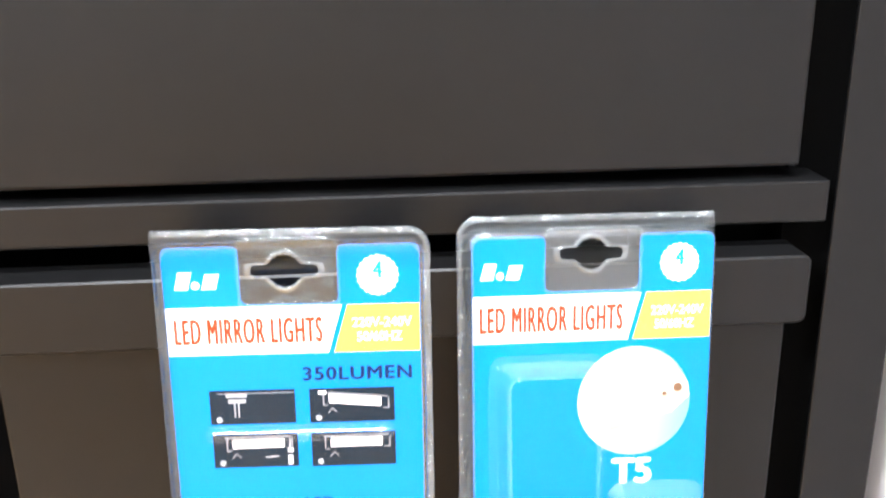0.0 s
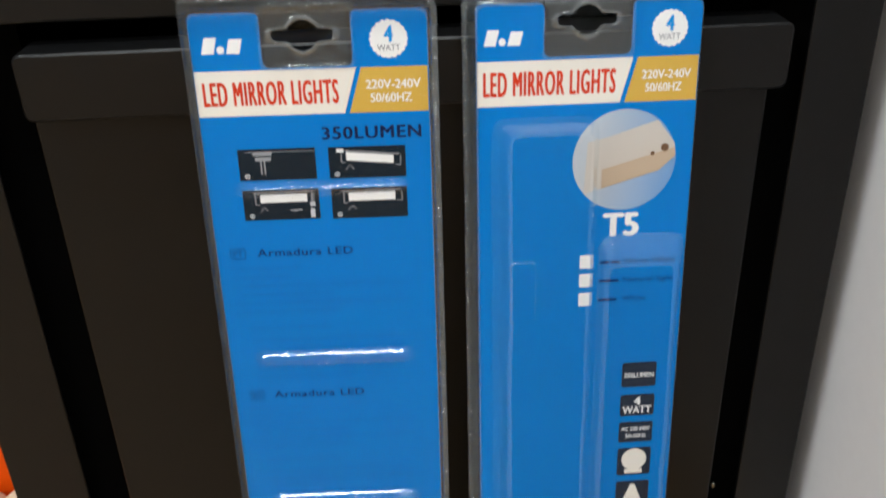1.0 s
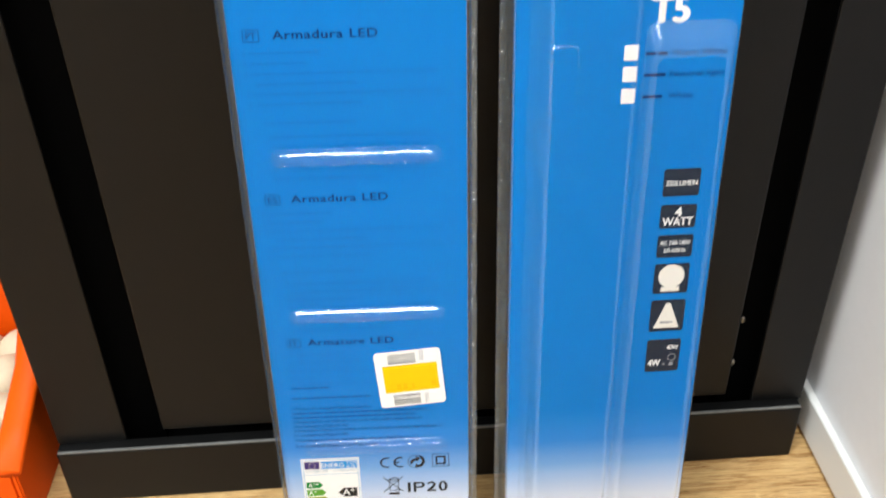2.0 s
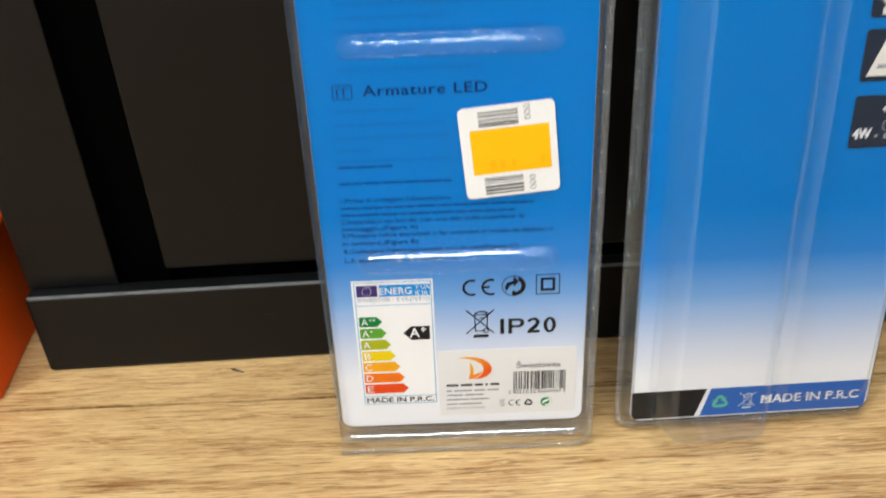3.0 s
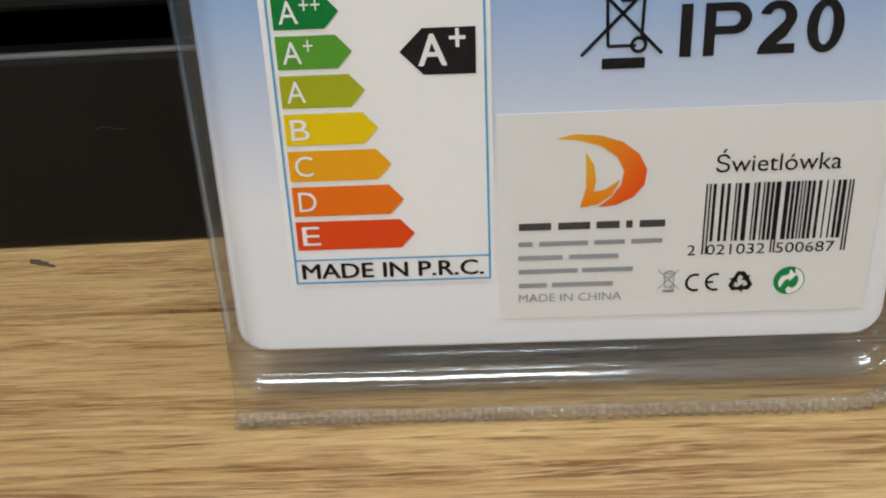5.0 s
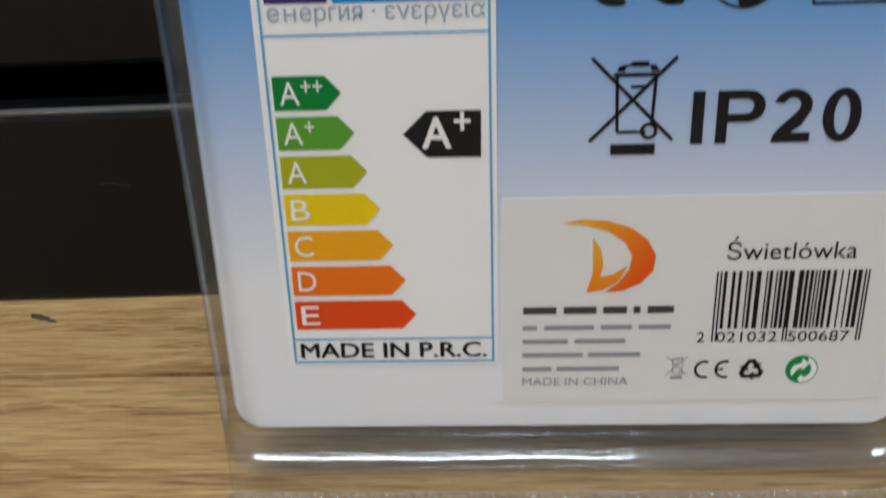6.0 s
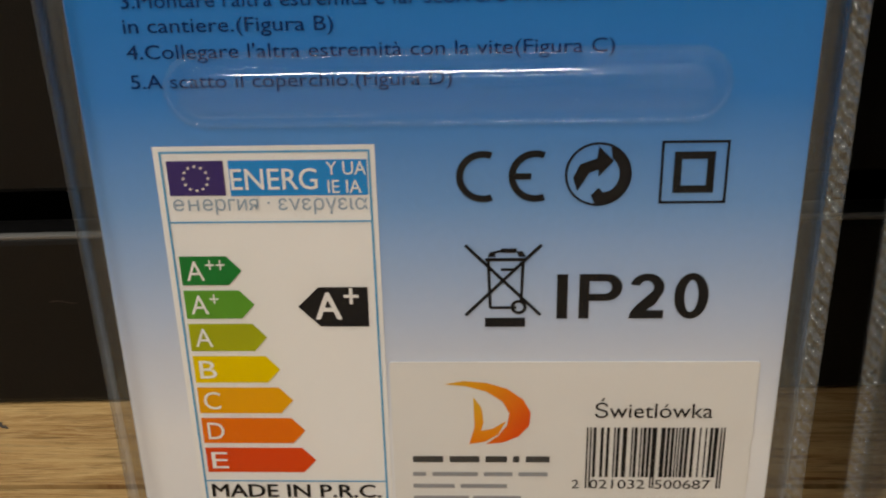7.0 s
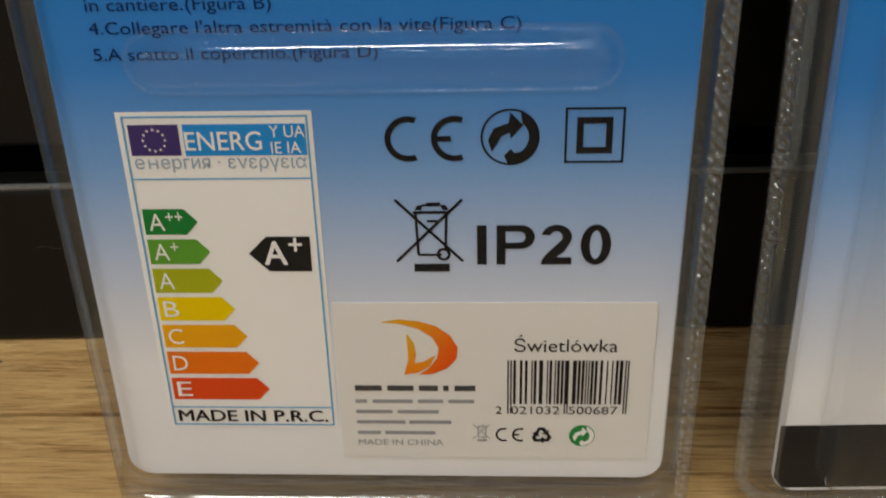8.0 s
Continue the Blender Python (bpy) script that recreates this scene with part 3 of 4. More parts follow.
def ridge(root, u0, v0, u1, v1, w, high):
    r = (v1 - v0) / 2
    def g(d):
        return rrect(u0 + d, v0 + d, u1 - d, v1 - d, r - d - 0.01, 8)
    prof = ((0, 0), (0.15, 0.068), (0.6, 0.267), (1.2, 0.507), (1.8, 0.721), (2.4, 0.899), (2.65, 0.945), (2.95, 0.985), (3.25, 1.0))
    # a fine bead added along the lower foot to catch the lower highlight
    glint_bead = ((-0.9, 0.0), (-0.75, 0.18), (-0.55, 0.28), (-0.35, 0.26), (-0.15, 0.12))
    rings = [(rrect(u0 + d, v0 + d, u1 - d, v1 - d, r - d - 0.01, 8), w + h) for d, h in glint_bead]
    bm = loft_bm(rings + [(g(d), w + high * f) for d, f in prof], cap_last=True)
    bm.verts.ensure_lookup_table()
    n, mid = len(rings[0][0]), (v0 + v1) / 2
    for k in range(len(glint_bead) * n):
        low = min(1, max(0, (mid - bm.verts[k].co.y / MM) / r))
        bm.verts[k].co.z = (w + (bm.verts[k].co.z / MM - w) * low) * MM
    part("stiffening_ridge", bm, RIDGE, root, "moulded clear stiffening ridge", True)


def prints(name, shapes, material, parent, w=0.15, label=""):
    ob = part(name, flat_bm(shapes, w), material, parent, label)
    return tagged(ob, kind="stuff") if name == "barcode" else ob


def banner(root, u0, u1, ul, ur, vb, vt, logo_u, disc_u, disc_v):
    """The head of the card: cream title field, mustard field, blank logo marks and the wattage seal."""
    field = prints("title_field", [[(u0, vb), (ul, vb), (ur, vt), (u0, vt)]], CREAM, root, 0.15, "cream title field")
    text("lettering", "LED MIRROR LIGHTS", u0 + 3.2, vb + 5.4, ul - 2.5, vt - vb - 11.0, RED, field, 0.3, 0.018, gap=1.16, label="tall red title lettering")
    gold = prints("voltage_field", [[(ul + 2.4, vb), (u1, vb), (u1, vt), (ur + 2.4, vt)]], GOLD, root, 0.15, "mustard voltage field")
    text("lettering", "220V-240V", ul + 11, vb + 12.0, u1 - 3.5, 4.3, WHITE, gold, 0.3, 0.02)
    text("lettering", "50/60HZ", ul + 13, vb + 5.2, u1 - 8, 4.3, WHITE, gold, 0.3, 0.02)
    # maker's mark as plain slanted blocks
    a, v = logo_u, vb + 31
    prints("maker_mark", [[(a, v), (a + 6.0, v), (a + 8.0, v + 8), (a + 2.0, v + 8)], disc(a + 9.4, v + 1.9, 1.9, 12),
                           [(a + 12, v), (a + 18.4, v), (a + 20.2, v + 7), (a + 13.8, v + 7)]], WHITE, root, 0.15, "white maker's mark")
    seal = prints("wattage_seal", [disc(disc_u, disc_v, 9.2, 96, 0.35, 20)], WHITE, root, 0.15, "white scalloped wattage seal")
    text("lettering", "4", disc_u - 2.3, disc_v - 1.2, disc_u + 2.3, 7.4, SKY, seal, 0.3, 0.03)
    text("lettering", "WATT", disc_u - 5.6, disc_v - 5.6, disc_u + 5.6, 2.9, GREYP, seal, 0.3, 0.01)


def crossed_bin(u, v, s):
    """The crossed-out wheeled bin mark, s millimetres wide, from its lower left corner."""
    k = s / 12.7
    f = lambda pts: [(u + a * k, v + b * k) for a, b in pts]
    g = lambda a, b, c, d, w: [(u + p * k, v + q * k) for p, q in line(a, b, c, d, w)]
    return [g(0, 2.2, 12.7, 15, 0.55), g(0.1, 15, 12.7, 2.2, 0.55), g(4.2, 3.6, 3.9, 12.4, 0.5), g(4.2, 3.6, 8.6, 3.6, 0.5), g(9.4, 4.6, 9.7, 12.4, 0.5),
            g(3.4, 12.4, 10.3, 12.4, 0.6), f([(3.8, 12.9), (5.0, 12.9), (5.2, 13.8), (4.2, 13.8)]), f([(9.0, 12.9), (10.2, 12.9), (9.6, 13.9), (8.6, 13.9)]),
            g(4.6, 13.6, 7.0, 14.2, 0.4), f(rrect(6.0, 13.6, 8.6, 14.4)), g(6.0, 10.6, 8.2, 10.6, 0.5),
            [[(u + a * k, v + b * k) for a, b in disc(9.0, 3.7, 1.35, 18)], [(u + a * k, v + b * k) for a, b in disc(9.0, 3.7, 0.8, 18)]],
            f(rrect(3.3, 0, 10.1, 1.7))]


def ce_mark(u, v, h):
    """CE: two half rings, h millimetres tall."""
    r = h / 2
    return [arc(u + r, v + r, r * 0.74, r, 68, 292, 22), arc(u + r + h * 0.98, v + r, r * 0.74, r, 68, 292, 22), rrect(u + h * 1.02, v + r * 0.88, u + h * 1.40, v + r * 1.12)]


def two_arrow_disc(cu, cv, r):
    """A disc of two turning arrows."""
    def p(a, rr):
        return (cu + rr * math.cos(radians(a)), cv + rr * math.sin(radians(a)))
    ring = [disc(cu, cv, r, 40), disc(cu, cv, r * 0.93, 40)]
    right = [p(-85, r)] + [p(a, r) for a in range(-75, 70, 8)] + [p(62, r * 0.80)] + [p(a, r * 0.64) for a in range(50, -60, -8)] + [p(-74, r * 0.60), p(-86, r * 0.42), (cu - r * .20, cv - r * .66), p(-93, r * 1.0)]
    left = [(cu - r * .62, cv - r * .52)] + [(cu - r * .75, cv - r * .1), (cu - r * .55, cv + r * .32), (cu - r * .05, cv + r * .5), (cu, cv + r * .88), (cu + r * .45, cv + r * .42), (cu + r * .02, cv - r * .06), (cu + r * .0, cv + r * .16),
            (cu - r * .28, cv + r * .05), (cu - r * .42, cv - r * .2)]
    return [ring, right, left]


def three_arrows(cu, cv, r):
    out = []
    for a in (90, 210, 330):
        def q(x, y, a=a):
            c, s = math.cos(radians(a - 90)), math.sin(radians(a - 90))
            return (cu + (x * c - y * s) * r, cv + (x * s + y * c) * r)
        out.append([q(-.55, .25), q(-.25, .8), q(.2, .8), q(.45, .45), q(.62, .55), q(.5, .02), q(.0, .2), q(.18, .3), q(.02, .5), q(-.12, .5), q(-.3, .12)])
    return out


def bars(name, rows, material, parent, w=0.2, label=""):
    """Rows of small print that cannot be read: (u0, v, u1, height), broken into word-long bars."""
    rnd = random.Random(len(rows) * 7 + int(rows[0][1]))
    shapes = []
    for u0, v, u1, h in rows:
        u = u0
        while u < u1 - 0.8:
            e = min(u1, u + rnd.uniform(2.5, 8.5) * max(0.6, h / 1.7))
            shapes.append(rrect(u, v + h * 0.1, e, v + h * 0.75))
            u = e + 0.55 * max(0.7, h / 1.7)
    return tagged(prints(name, shapes, material, parent, w, label), kind="stuff")


def stripes(u0, v0, u1, v1, seed, upright=True, module=0.26):
    """The lines of a barcode."""
    rnd = random.Random(seed)
    out, p = [], (u0 if upright else v0)
    end = u1 if upright else v1
    while p < end - module:
        k = rnd.choice((1, 1, 1, 2, 2, 3)) * module
        k = min(k, end - p)
        out.append(rrect(p, v0, p + k, v1) if upright else rrect(u0, p, u1, p + k))
        p += k + rnd.choice((1, 1, 2, 2, 3)) * module
    return out


# ---- pack seen from its printed back ----
def pack_back():
    m = pack_matrix(0, 0, 0.01457, 0, 0.08926, 0.00621)
    root = empty("blister_pack", m, "blue clear-plastic lamp blister pack, instruction side out, standing on floor", "blister pack", "lamp packs")
    U0, U1, V0, V1 = -10.6, 104.2, -1.6, 470.6
    hole = euro_hole(44, 459.5, 0.84)
    part("card", slab_bm(card_outline(U0, U1, V0, V1, 23.5, 67.3, 443.4), -0.7, 0.0), BLUE_CARD, root, "blue printed card fading to white below")
    banner(root, U0 + 0.4, 103.6, 62.0, 68.7, 420.2, 442.8, -5.4, 85.2, 456.2)
    text("lettering", "350LUMEN", 49.5, 407.0, 99.6, 6.2, NAVY, root, 0.2, 0.034, gap=1.12, label="bold dark lumen lettering")
    # four mounting pictures
    for i, (a, b) in enumerate(((6.3, 386.2), (52.0, 386.0), (6.5, 364.4), (52.0, 364.0))):
        pic = prints("picture_panel", [rrect(a, b, a + 39.2, b + 16.8)], TEALBLACK, root, 0.15, "dark mounting picture")
        if i:
            t = -0.09 if i == 1 else 0.01
            s = [(a + 9, b + 9.6), (a + 33, b + 9.6 + 24 * t), (a + 33, b + 14 + 24 * t), (a + 9, b + 14)]
            prints("lamp_drawing", [s], WHITE, pic, 0.3, "white lamp tube drawing")
            prints("bracket_drawing", [line(a + 5.5, b + 15.0, a + 36, b + 15 + 30 * t, 0.6), line(a + 6.5, b + 8.6, a + 6.5, b + 14.5, 0.5), line(a + 6.5, b + 8.6, a + 8.6, b + 8.6, 0.5),
                                       line(a + 33.8, b + 9 + 27 * t, a + 36.5, b + 9 + 27 * t, 0.5), line(a + 36.5, b + 9 + 27 * t, a + 36.5, b + 14 + 27 * t, 0.5),
                                       line(a + 8.5, b + 4.6, a + 10.5, b + 7.2, 0.4), line(a + 10.5, b + 7.2, a + 12.6, b + 5.0, 0.4)], GREYP, pic, 0.3)
        else:
            prints("bracket_drawing", [rrect(a + 7.6, b + 13.2, a + 17.2, b + 15.4), rrect(a + 8.6, b + 10.4, a + 16.6, b + 12.4), line(a + 11.4, b + 3.4, a + 11.4, b + 10.4, 0.7), line(a + 13.2, b + 3.4, a + 13.2, b + 10.4, 0.7),
                                       line(a + 3.6, b + 15.2, a + 39, b + 15.2, 0.35)], GREYP, pic, 0.3)
        if i == 2:
            prints("screwdriver_drawing", [rrect(a + 34.4, b + 1.0, a + 36.6, b + 5.8), rrect(a + 34.4, b + 7.2, a + 37.0, b + 9.4), line(a + 35.5, b + 9, a + 35.5, b + 14, 0.5), line(a + 24, b + 5, a + 30, b + 5.4, 0.5)], PALE, pic, 0.3)
        if i == 1:
            prints("connector_drawing", [rrect(a + 4.2, b + 13.9, a + 7.8, b + 15.8)], WHITE, pic, 0.32)
        prints("letter_dot", [[disc(a + 4.0, b + 2.4, 1.35, 16), disc(a + 4.0, b + 2.4, 0.95, 16)], rrect(a + 3.6, b + 1.7, a + 4.4, b + 3.1)], PALE, pic, 0.3)
    # three paragraphs of small print
    heads = (("PT", "Armadura LED", -2.6, 10.8, 61.3, 343.9), ("ES", "Armadura LED", -1.4, 11.4, 62.3, 256.6), ("IT", "Armature LED", 1.0, 12.2, 61.4, 165.2))
    for tag, head, a, b, c, v in heads:
        prints("language_frame", [[rrect(a - 0.8, v - 1.2, a + 7.2, v + 5.0, 0.8), rrect(a - 0.4, v - 0.8, a + 6.8, v + 4.6, 0.5)]], INK, root, 0.2)
        text("lettering", tag, a + 0.8, v, a + 5.6, 3.6, INK, root, 0.2, 0.005)
        text("heading", head, b, v, c, 4.3, INK, root, 0.2, 0.024, gap=1.1, label="bold dark heading")
    for v, n in ((336.5, 8), (249.5, 8)):
        rows = [(-1.5 + (0 if k in (0, 1, 2, 4) else 1.5), v - 5.2 * k, u, 1.5) for k, u in enumerate((33, 27, 90, 50, 92, 52))]
        rows += [(2.0, v - 36, 48, 1.5)] + [(3.5, v - 43.5 - 5.2 * k, u, 1.5) for k, u in enumerate((84, 88, 46, 84))]
        bars("small_print", [r for r in rows], INK_SOFT, root, 0.2, "illegible dark small print")
        prints("bullet_dots", [disc(-3.6, v - 5.2 * k + 0.7, 0.8, 10) for k in (0, 1, 2, 4, 5)], INK_SOFT, root, 0.2)
    bars("small_print", [(3.6, 175.4 + 5 * k, u, 1.4) for k, u in enumerate((60, 84))] + [(3.6, 270 + 5 * k, u, 1.4) for k, u in enumerate((60, 84))], INK_SOFT, root, 0.2, "illegible dark small print")
    bars("small_print", [(-0.5, 158.5, 33, 1.5), (-0.5, 152.5, 44, 1.5), (-0.5, 147.0, 46, 1.5), (-0.5, 141.5, 14, 1.5), (-0.5, 136.8, 47, 1.5)], INK_SOFT, root, 0.2, "illegible dark small print")
    lines = (("1.Prima di collegare l'alimentatore", -1.0, 45.5, 118.6), ("2.Impostare un bordo con una vite sulla superficie di", -1.4, 76.0, 108.6), ("montaggio.(Figura A)", -1.4, 31.0, 105.2),
             ("3.Montare l'altra estremit\u00e0 e far scorrere in modo da dadtter si", -1.6, 88.5, 101.9), ("in cantiere.(Figura B)", -1.8, 30.7, 98.2),
             ("4.Collegare l'altra estremit\u00e0 con la vite(Figura C)", -1.8, 73.4, 94.2), ("5.A scatto il coperchio.(Figura D)", -1.8, 48.6, 89.6))
    for s, a, b, v in lines:
        text("instruction_line", s, a, v, b, 2.15, INK, root, 0.2, 0.004, label="dark instruction line")
    bars("small_print", [(-1.2, 115.2, 80, 1.9), (-1.3, 111.9, 72, 1.9), (-0.6, 126.6, 46, 1.9), (-0.4, 134.0, 22, 1.9)], INK_MID, root, 0.2, "illegible dark small print")
    # energy label
    lab = prints("energy_label", [rrect(0, 11.0, 36, 80.2)], WHITE, root, 0.15, "white energy rating label with coloured arrows")
    frame_lines = [[rrect(1.0, 11.6, 35.2, 79.4), rrect(1.35, 11.95, 34.85, 79.05)], rrect(1.2, 67.1, 35.0, 67.4), rrect(1.2, 16.0, 35.0, 16.3)]
    prints("label_frame", frame_lines, LINE, lab, 0.3)
    flag = prints("flag", [rrect(2.0, 71.9, 11.3, 77.8)], PURPLE, lab, 0.3, "dark flag with a ring of stars")
    star = lambda cu, cv, r: [(cu + (r if i % 2 == 0 else r * .42) * math.sin(i * math.pi / 5), cv + (r if i % 2 == 0 else r * .42) * math.cos(i * math.pi / 5)) for i in range(10)]
    prints("stars", [star(6.6 + 2.05 * math.cos(k), 74.85 + 2.05 * math.sin(k), 0.36) for k in (2 * math.pi * i / 12 for i in range(12))], CREAM, lab, 0.42)
    prints("energy_field", [rrect(12.1, 71.8, 34.6, 77.8)], SKY, lab, 0.3, "light blue heading field")
    text("lettering", "ENERG", 12.3, 72.9, 26.5, 3.5, WHITE, lab, 0.42, 0.006)
    text("lettering", "Y UA", 28.0, 75.3, 34.5, 2.2, WHITE, lab, 0.42, 0.004)
    text("lettering", "IE IA", 28.1, 72.2, 33.6, 2.2, WHITE, lab, 0.42, 0.004)
    text("lettering", "\u0435", 2.3, 69.3, 4.1, 2.5, SOFTBLUE, lab, 0.3)
    prints("lettering", [rrect(4.8, 69.3, 5.15, 71.15), rrect(6.25, 69.3, 6.6, 71.15), rrect(5.15, 70.1, 6.25, 70.4)], SOFTBLUE, lab, 0.3)
    text("lettering", "\u0435\u0440\u0433\u0438\u044f \u00b7 \u03b5\u03bd\u03b5\u03c1\u03b3\u03b5\u03b9\u03b1", 7.2, 69.3, 34.4, 2.5, SOFTBLUE, lab, 0.3)
    tones = ((0.004, 0.20, 0.035), (0.10, 0.33, 0.03), (0.38, 0.42, 0.01), (0.80, 0.58, 0.0), (0.82, 0.38, 0.005), (0.80, 0.17, 0.004), (0.72, 0.065, 0.006))
    for i, (tone, tip, ch) in enumerate(zip(tones, (12.4, 14.0, 15.6, 17.3, 19.1, 20.8, 22.3), ("A", "A", "A", "B", "C", "D", "E"))):
        b = 55.9 - 6.3 * i
        arrow = prints("rating_arrow", [[(2.0, b), (tip - 2.4, b), (tip, b + 2.65), (tip - 2.4, b + 5.3), (2.0, b + 5.3)]], plain("rating_colour", tone, 0.45), lab, 0.3, "coloured rating arrow")
        text("lettering", ch, 3.0, b + 0.9, 6.0, 3.5, WHITE, lab, 0.42, -0.004)
        if i < 2:
            text("lettering", "++"[: 2 - i], 6.4, b + 2.4, 9.6 if i == 0 else 7.9, 2.6, WHITE, lab, 0.42, -0.004)
    prints("class_arrow", [[(21.5, 51.8), (25.2, 48.0), (33.5, 48.0), (33.6, 55.4), (25.2, 55.4)]], BLACK, lab, 0.3, "black class arrow")
    text("lettering", "A", 24.4, 49.5, 29.0, 4.9, WHITE, lab, 0.42, 0.015)
    text("lettering", "+", 29.4, 51.6, 32.0, 4.2, WHITE, lab, 0.42, 0.012)
    text("lettering", "MADE IN P.R.C.", 2.2, 12.6, 34.0, 2.75, BLACK, lab, 0.3, 0.024)
    # marks
    prints("conformity_mark", ce_mark(48.9, 70.3, 8.6), BLACK, root, 0.2, "black conformity mark")
    prints("recycling_disc", two_arrow_disc(71.6, 74.8, 5.3), BLACK, root, 0.2, "black disc of two turning arrows")
    prints("double_square_mark", [[rrect(81.4, 69.8, 92.0, 80.2), rrect(81.8, 70.2, 91.6, 79.8)], [rrect(83.5, 71.6, 89.9, 78.4), rrect(84.7, 72.8, 88.7, 77.2)]], BLACK, root, 0.2, "double square mark")
    prints("crossed_bin_mark", crossed_bin(50.1, 47.8, 12.7), BLACK, root, 0.2, "crossed-out bin mark")
    # IP20 in an even heavy sans: each sign from strokes
    def oval(cu, cv, ru, rv, a0, a1, n=20):
        return [(cu + ru * math.cos(radians(a0 + (a1 - a0) * k / n)), cv + rv * math.sin(radians(a0 + (a1 - a0) * k / n))) for k in range(n + 1)]
    vb, vt = 49.3, 57.5
    prints("lettering", [rrect(65.5, vb, 67.3, vt)], BLACK, root, 0.2, "bold black letter I")
    prints("lettering", [rrect(69.2, vb, 70.9, vt), oval(73.8, vt - 2.45, 2.6, 2.45, 90, -90) + [(70.9, vt - 4.9), (70.9, vt - 3.6)] + oval(73.5, vt - 2.45, 1.15, 1.15, -90, 90) + [(70.9, vt - 1.3), (70.9, vt)]], BLACK, root, 0.2, "bold black letter P")
    two = oval(80.5, vt - 2.5, 2.85, 2.55, 168, -36, 18) + [(82.0, vb + 2.7), (80.5, vb + 1.5), (83.4, vb + 1.5), (83.4, vb), (77.6, vb), (77.9, vb + 1.15), (78.7, vb + 2.3)]
    two += oval(80.4, vt - 2.5, 1.2, 1.25, -38, 162, 14)
    prints("lettering", [two], BLACK, root, 0.2, "bold black figure 2")
    prints("lettering", [[oval(87.9, (vb + vt) / 2, 2.85, 4.2, 0, 351, 39), oval(87.9, (vb + vt) / 2, 1.15, 2.95, 0, 351, 39)]], BLACK, root, 0.2, "bold black figure 0")
    # importer's sticker
    st = part("importer_sticker", slab_bm(rrect(36.6, 3.5, 100.6, 41.0, 0.6), 0.05, 0.32), STICKER, root, "warm white sticker with a barcode")
    sw = two_tone("orange_mark_print", (0.78, 0.42, 0.02), (0.78, 0.09, 0.006), (47, 37), (60, 28))
    hook = [(46.2, 36.7)] + [(49.5, 37.35), (53.5, 37.0), (57.2, 35.8), (60.0, 33.6), (61.4, 30.9), (61.1, 28.2), (59.2, 26.0), (56.4, 24.7), (53.4, 24.4), (55.6, 26.1), (57.2, 28.4), (57.6, 30.8), (56.4, 33.2), (53.6, 35.2), (50.0, 36.3)]
    prints("swirl_mark", [hook], sw, st, 0.45, "orange swirl mark")
    prints("swirl_leaf", [[(51.2, 34.2), (52.6, 32.0), (53.0, 29.2), (52.6, 27.2), (54.6, 27.6), (57.0, 29.2), (55.6, 26.4), (53.2, 24.9), (50.4, 24.4), (51.4, 28.0)]], two_tone("amber_mark_print", (0.74, 0.44, 0.03), (0.82, 0.22, 0.006), (52, 34), (52, 25)), st, 0.45, "amber leaf mark")
    text("lettering", "\u015awietl\u00f3wka", 72.7, 29.9, 93.3, 2.9, BLACK, st, 0.45, 0.0)
    prints("barcode", stripes(72.6, 17.4, 94.6, 27.9, 11) + [rrect(u, 15.0, u + 0.28, 27.9) for u in (71.4, 72.0, 83.0, 83.55, 95.0, 95.55)], BLACK, st, 0.45)
    for s, a, b in (("2", 69.0, 70.3), ("021032", 72.2, 82.2), ("500687", 84.0, 94.0)):
        text("lettering", s, a, 14.9, b, 1.9, BLACK, st, 0.45)
    prints("importer_lines", [rrect(a, 20.5, b, 21.8) for a, b in ((40.1, 45.6), (46.8, 52.2), (53.3, 57.2), (58.3, 59.4), (60.6, 64.9))],
           DARKGREY, st, 0.45, "black blank line")
    prints("importer_lines", [rrect(a, v, b, v + 0.85) for v, row in ((17.5, ((40.0, 42.4), (43.6, 51.9), (53.0, 58.2), (59.3, 64.6))), (14.9, ((40.0, 47.6), (48.7, 57.2))),
                                                                      (12.3, ((40.0, 50.2), (51.0, 59.8))), (9.6, ((40.0, 44.9), (45.8, 56.4)))) for a, b in row],
           GREYP, st, 0.45, "grey blank lines")
    text("lettering", "MADE IN CHINA", 40.0, 6.8, 58.0, 1.5, GREYP, st, 0.45)
    prints("crossed_bin_mark", crossed_bin(64.2, 7.9, 3.7), GREYP, st, 0.45)
    prints("conformity_mark", ce_mark(69.0, 7.9, 3.5), BLACK, st, 0.45)
    prints("recycling_mark", three_arrows(78.6, 9.5, 2.6), BLACK, st, 0.45)
    prints("green_disc", [disc(87.0, 9.5, 2.7, 24)], GREEN, st, 0.43, "green disc")
    prints("green_disc_arrows", two_arrow_disc(87.0, 9.5, 2.5)[1:], WHITE, st, 0.5)
    # price sticker, put on askew over the plastic
    c, s = math.cos(radians(4.9)), math.sin(radians(4.9))
    def turned(loop):
        return [(70.0 + (u - 19.5) * c - (v - 20) * s, 140.2 + (u - 19.5) * s + (v - 20) * c) for u, v in loop]
    pst = part("price_sticker", slab_bm(turned(rrect(0, 0, 38.8, 40.0, 2.4)), 1.35, 1.5), PRICE, root, "white price sticker with an amber field")
    prints("amber_field", [turned(rrect(4.0, 10.6, 36.0, 30.2))], AMBER, pst, 1.6, "amber price field")
    prints("barcode", [turned(l) for l in stripes(8.0, 1.4, 24.0, 9.6, 5, False, 0.32)], DARKGREY, pst, 1.6)
    prints("barcode", [turned(l) for l in stripes(8.0, 31.4, 24.0, 38.6, 6, False, 0.32)], DARKGREY, pst, 1.6)
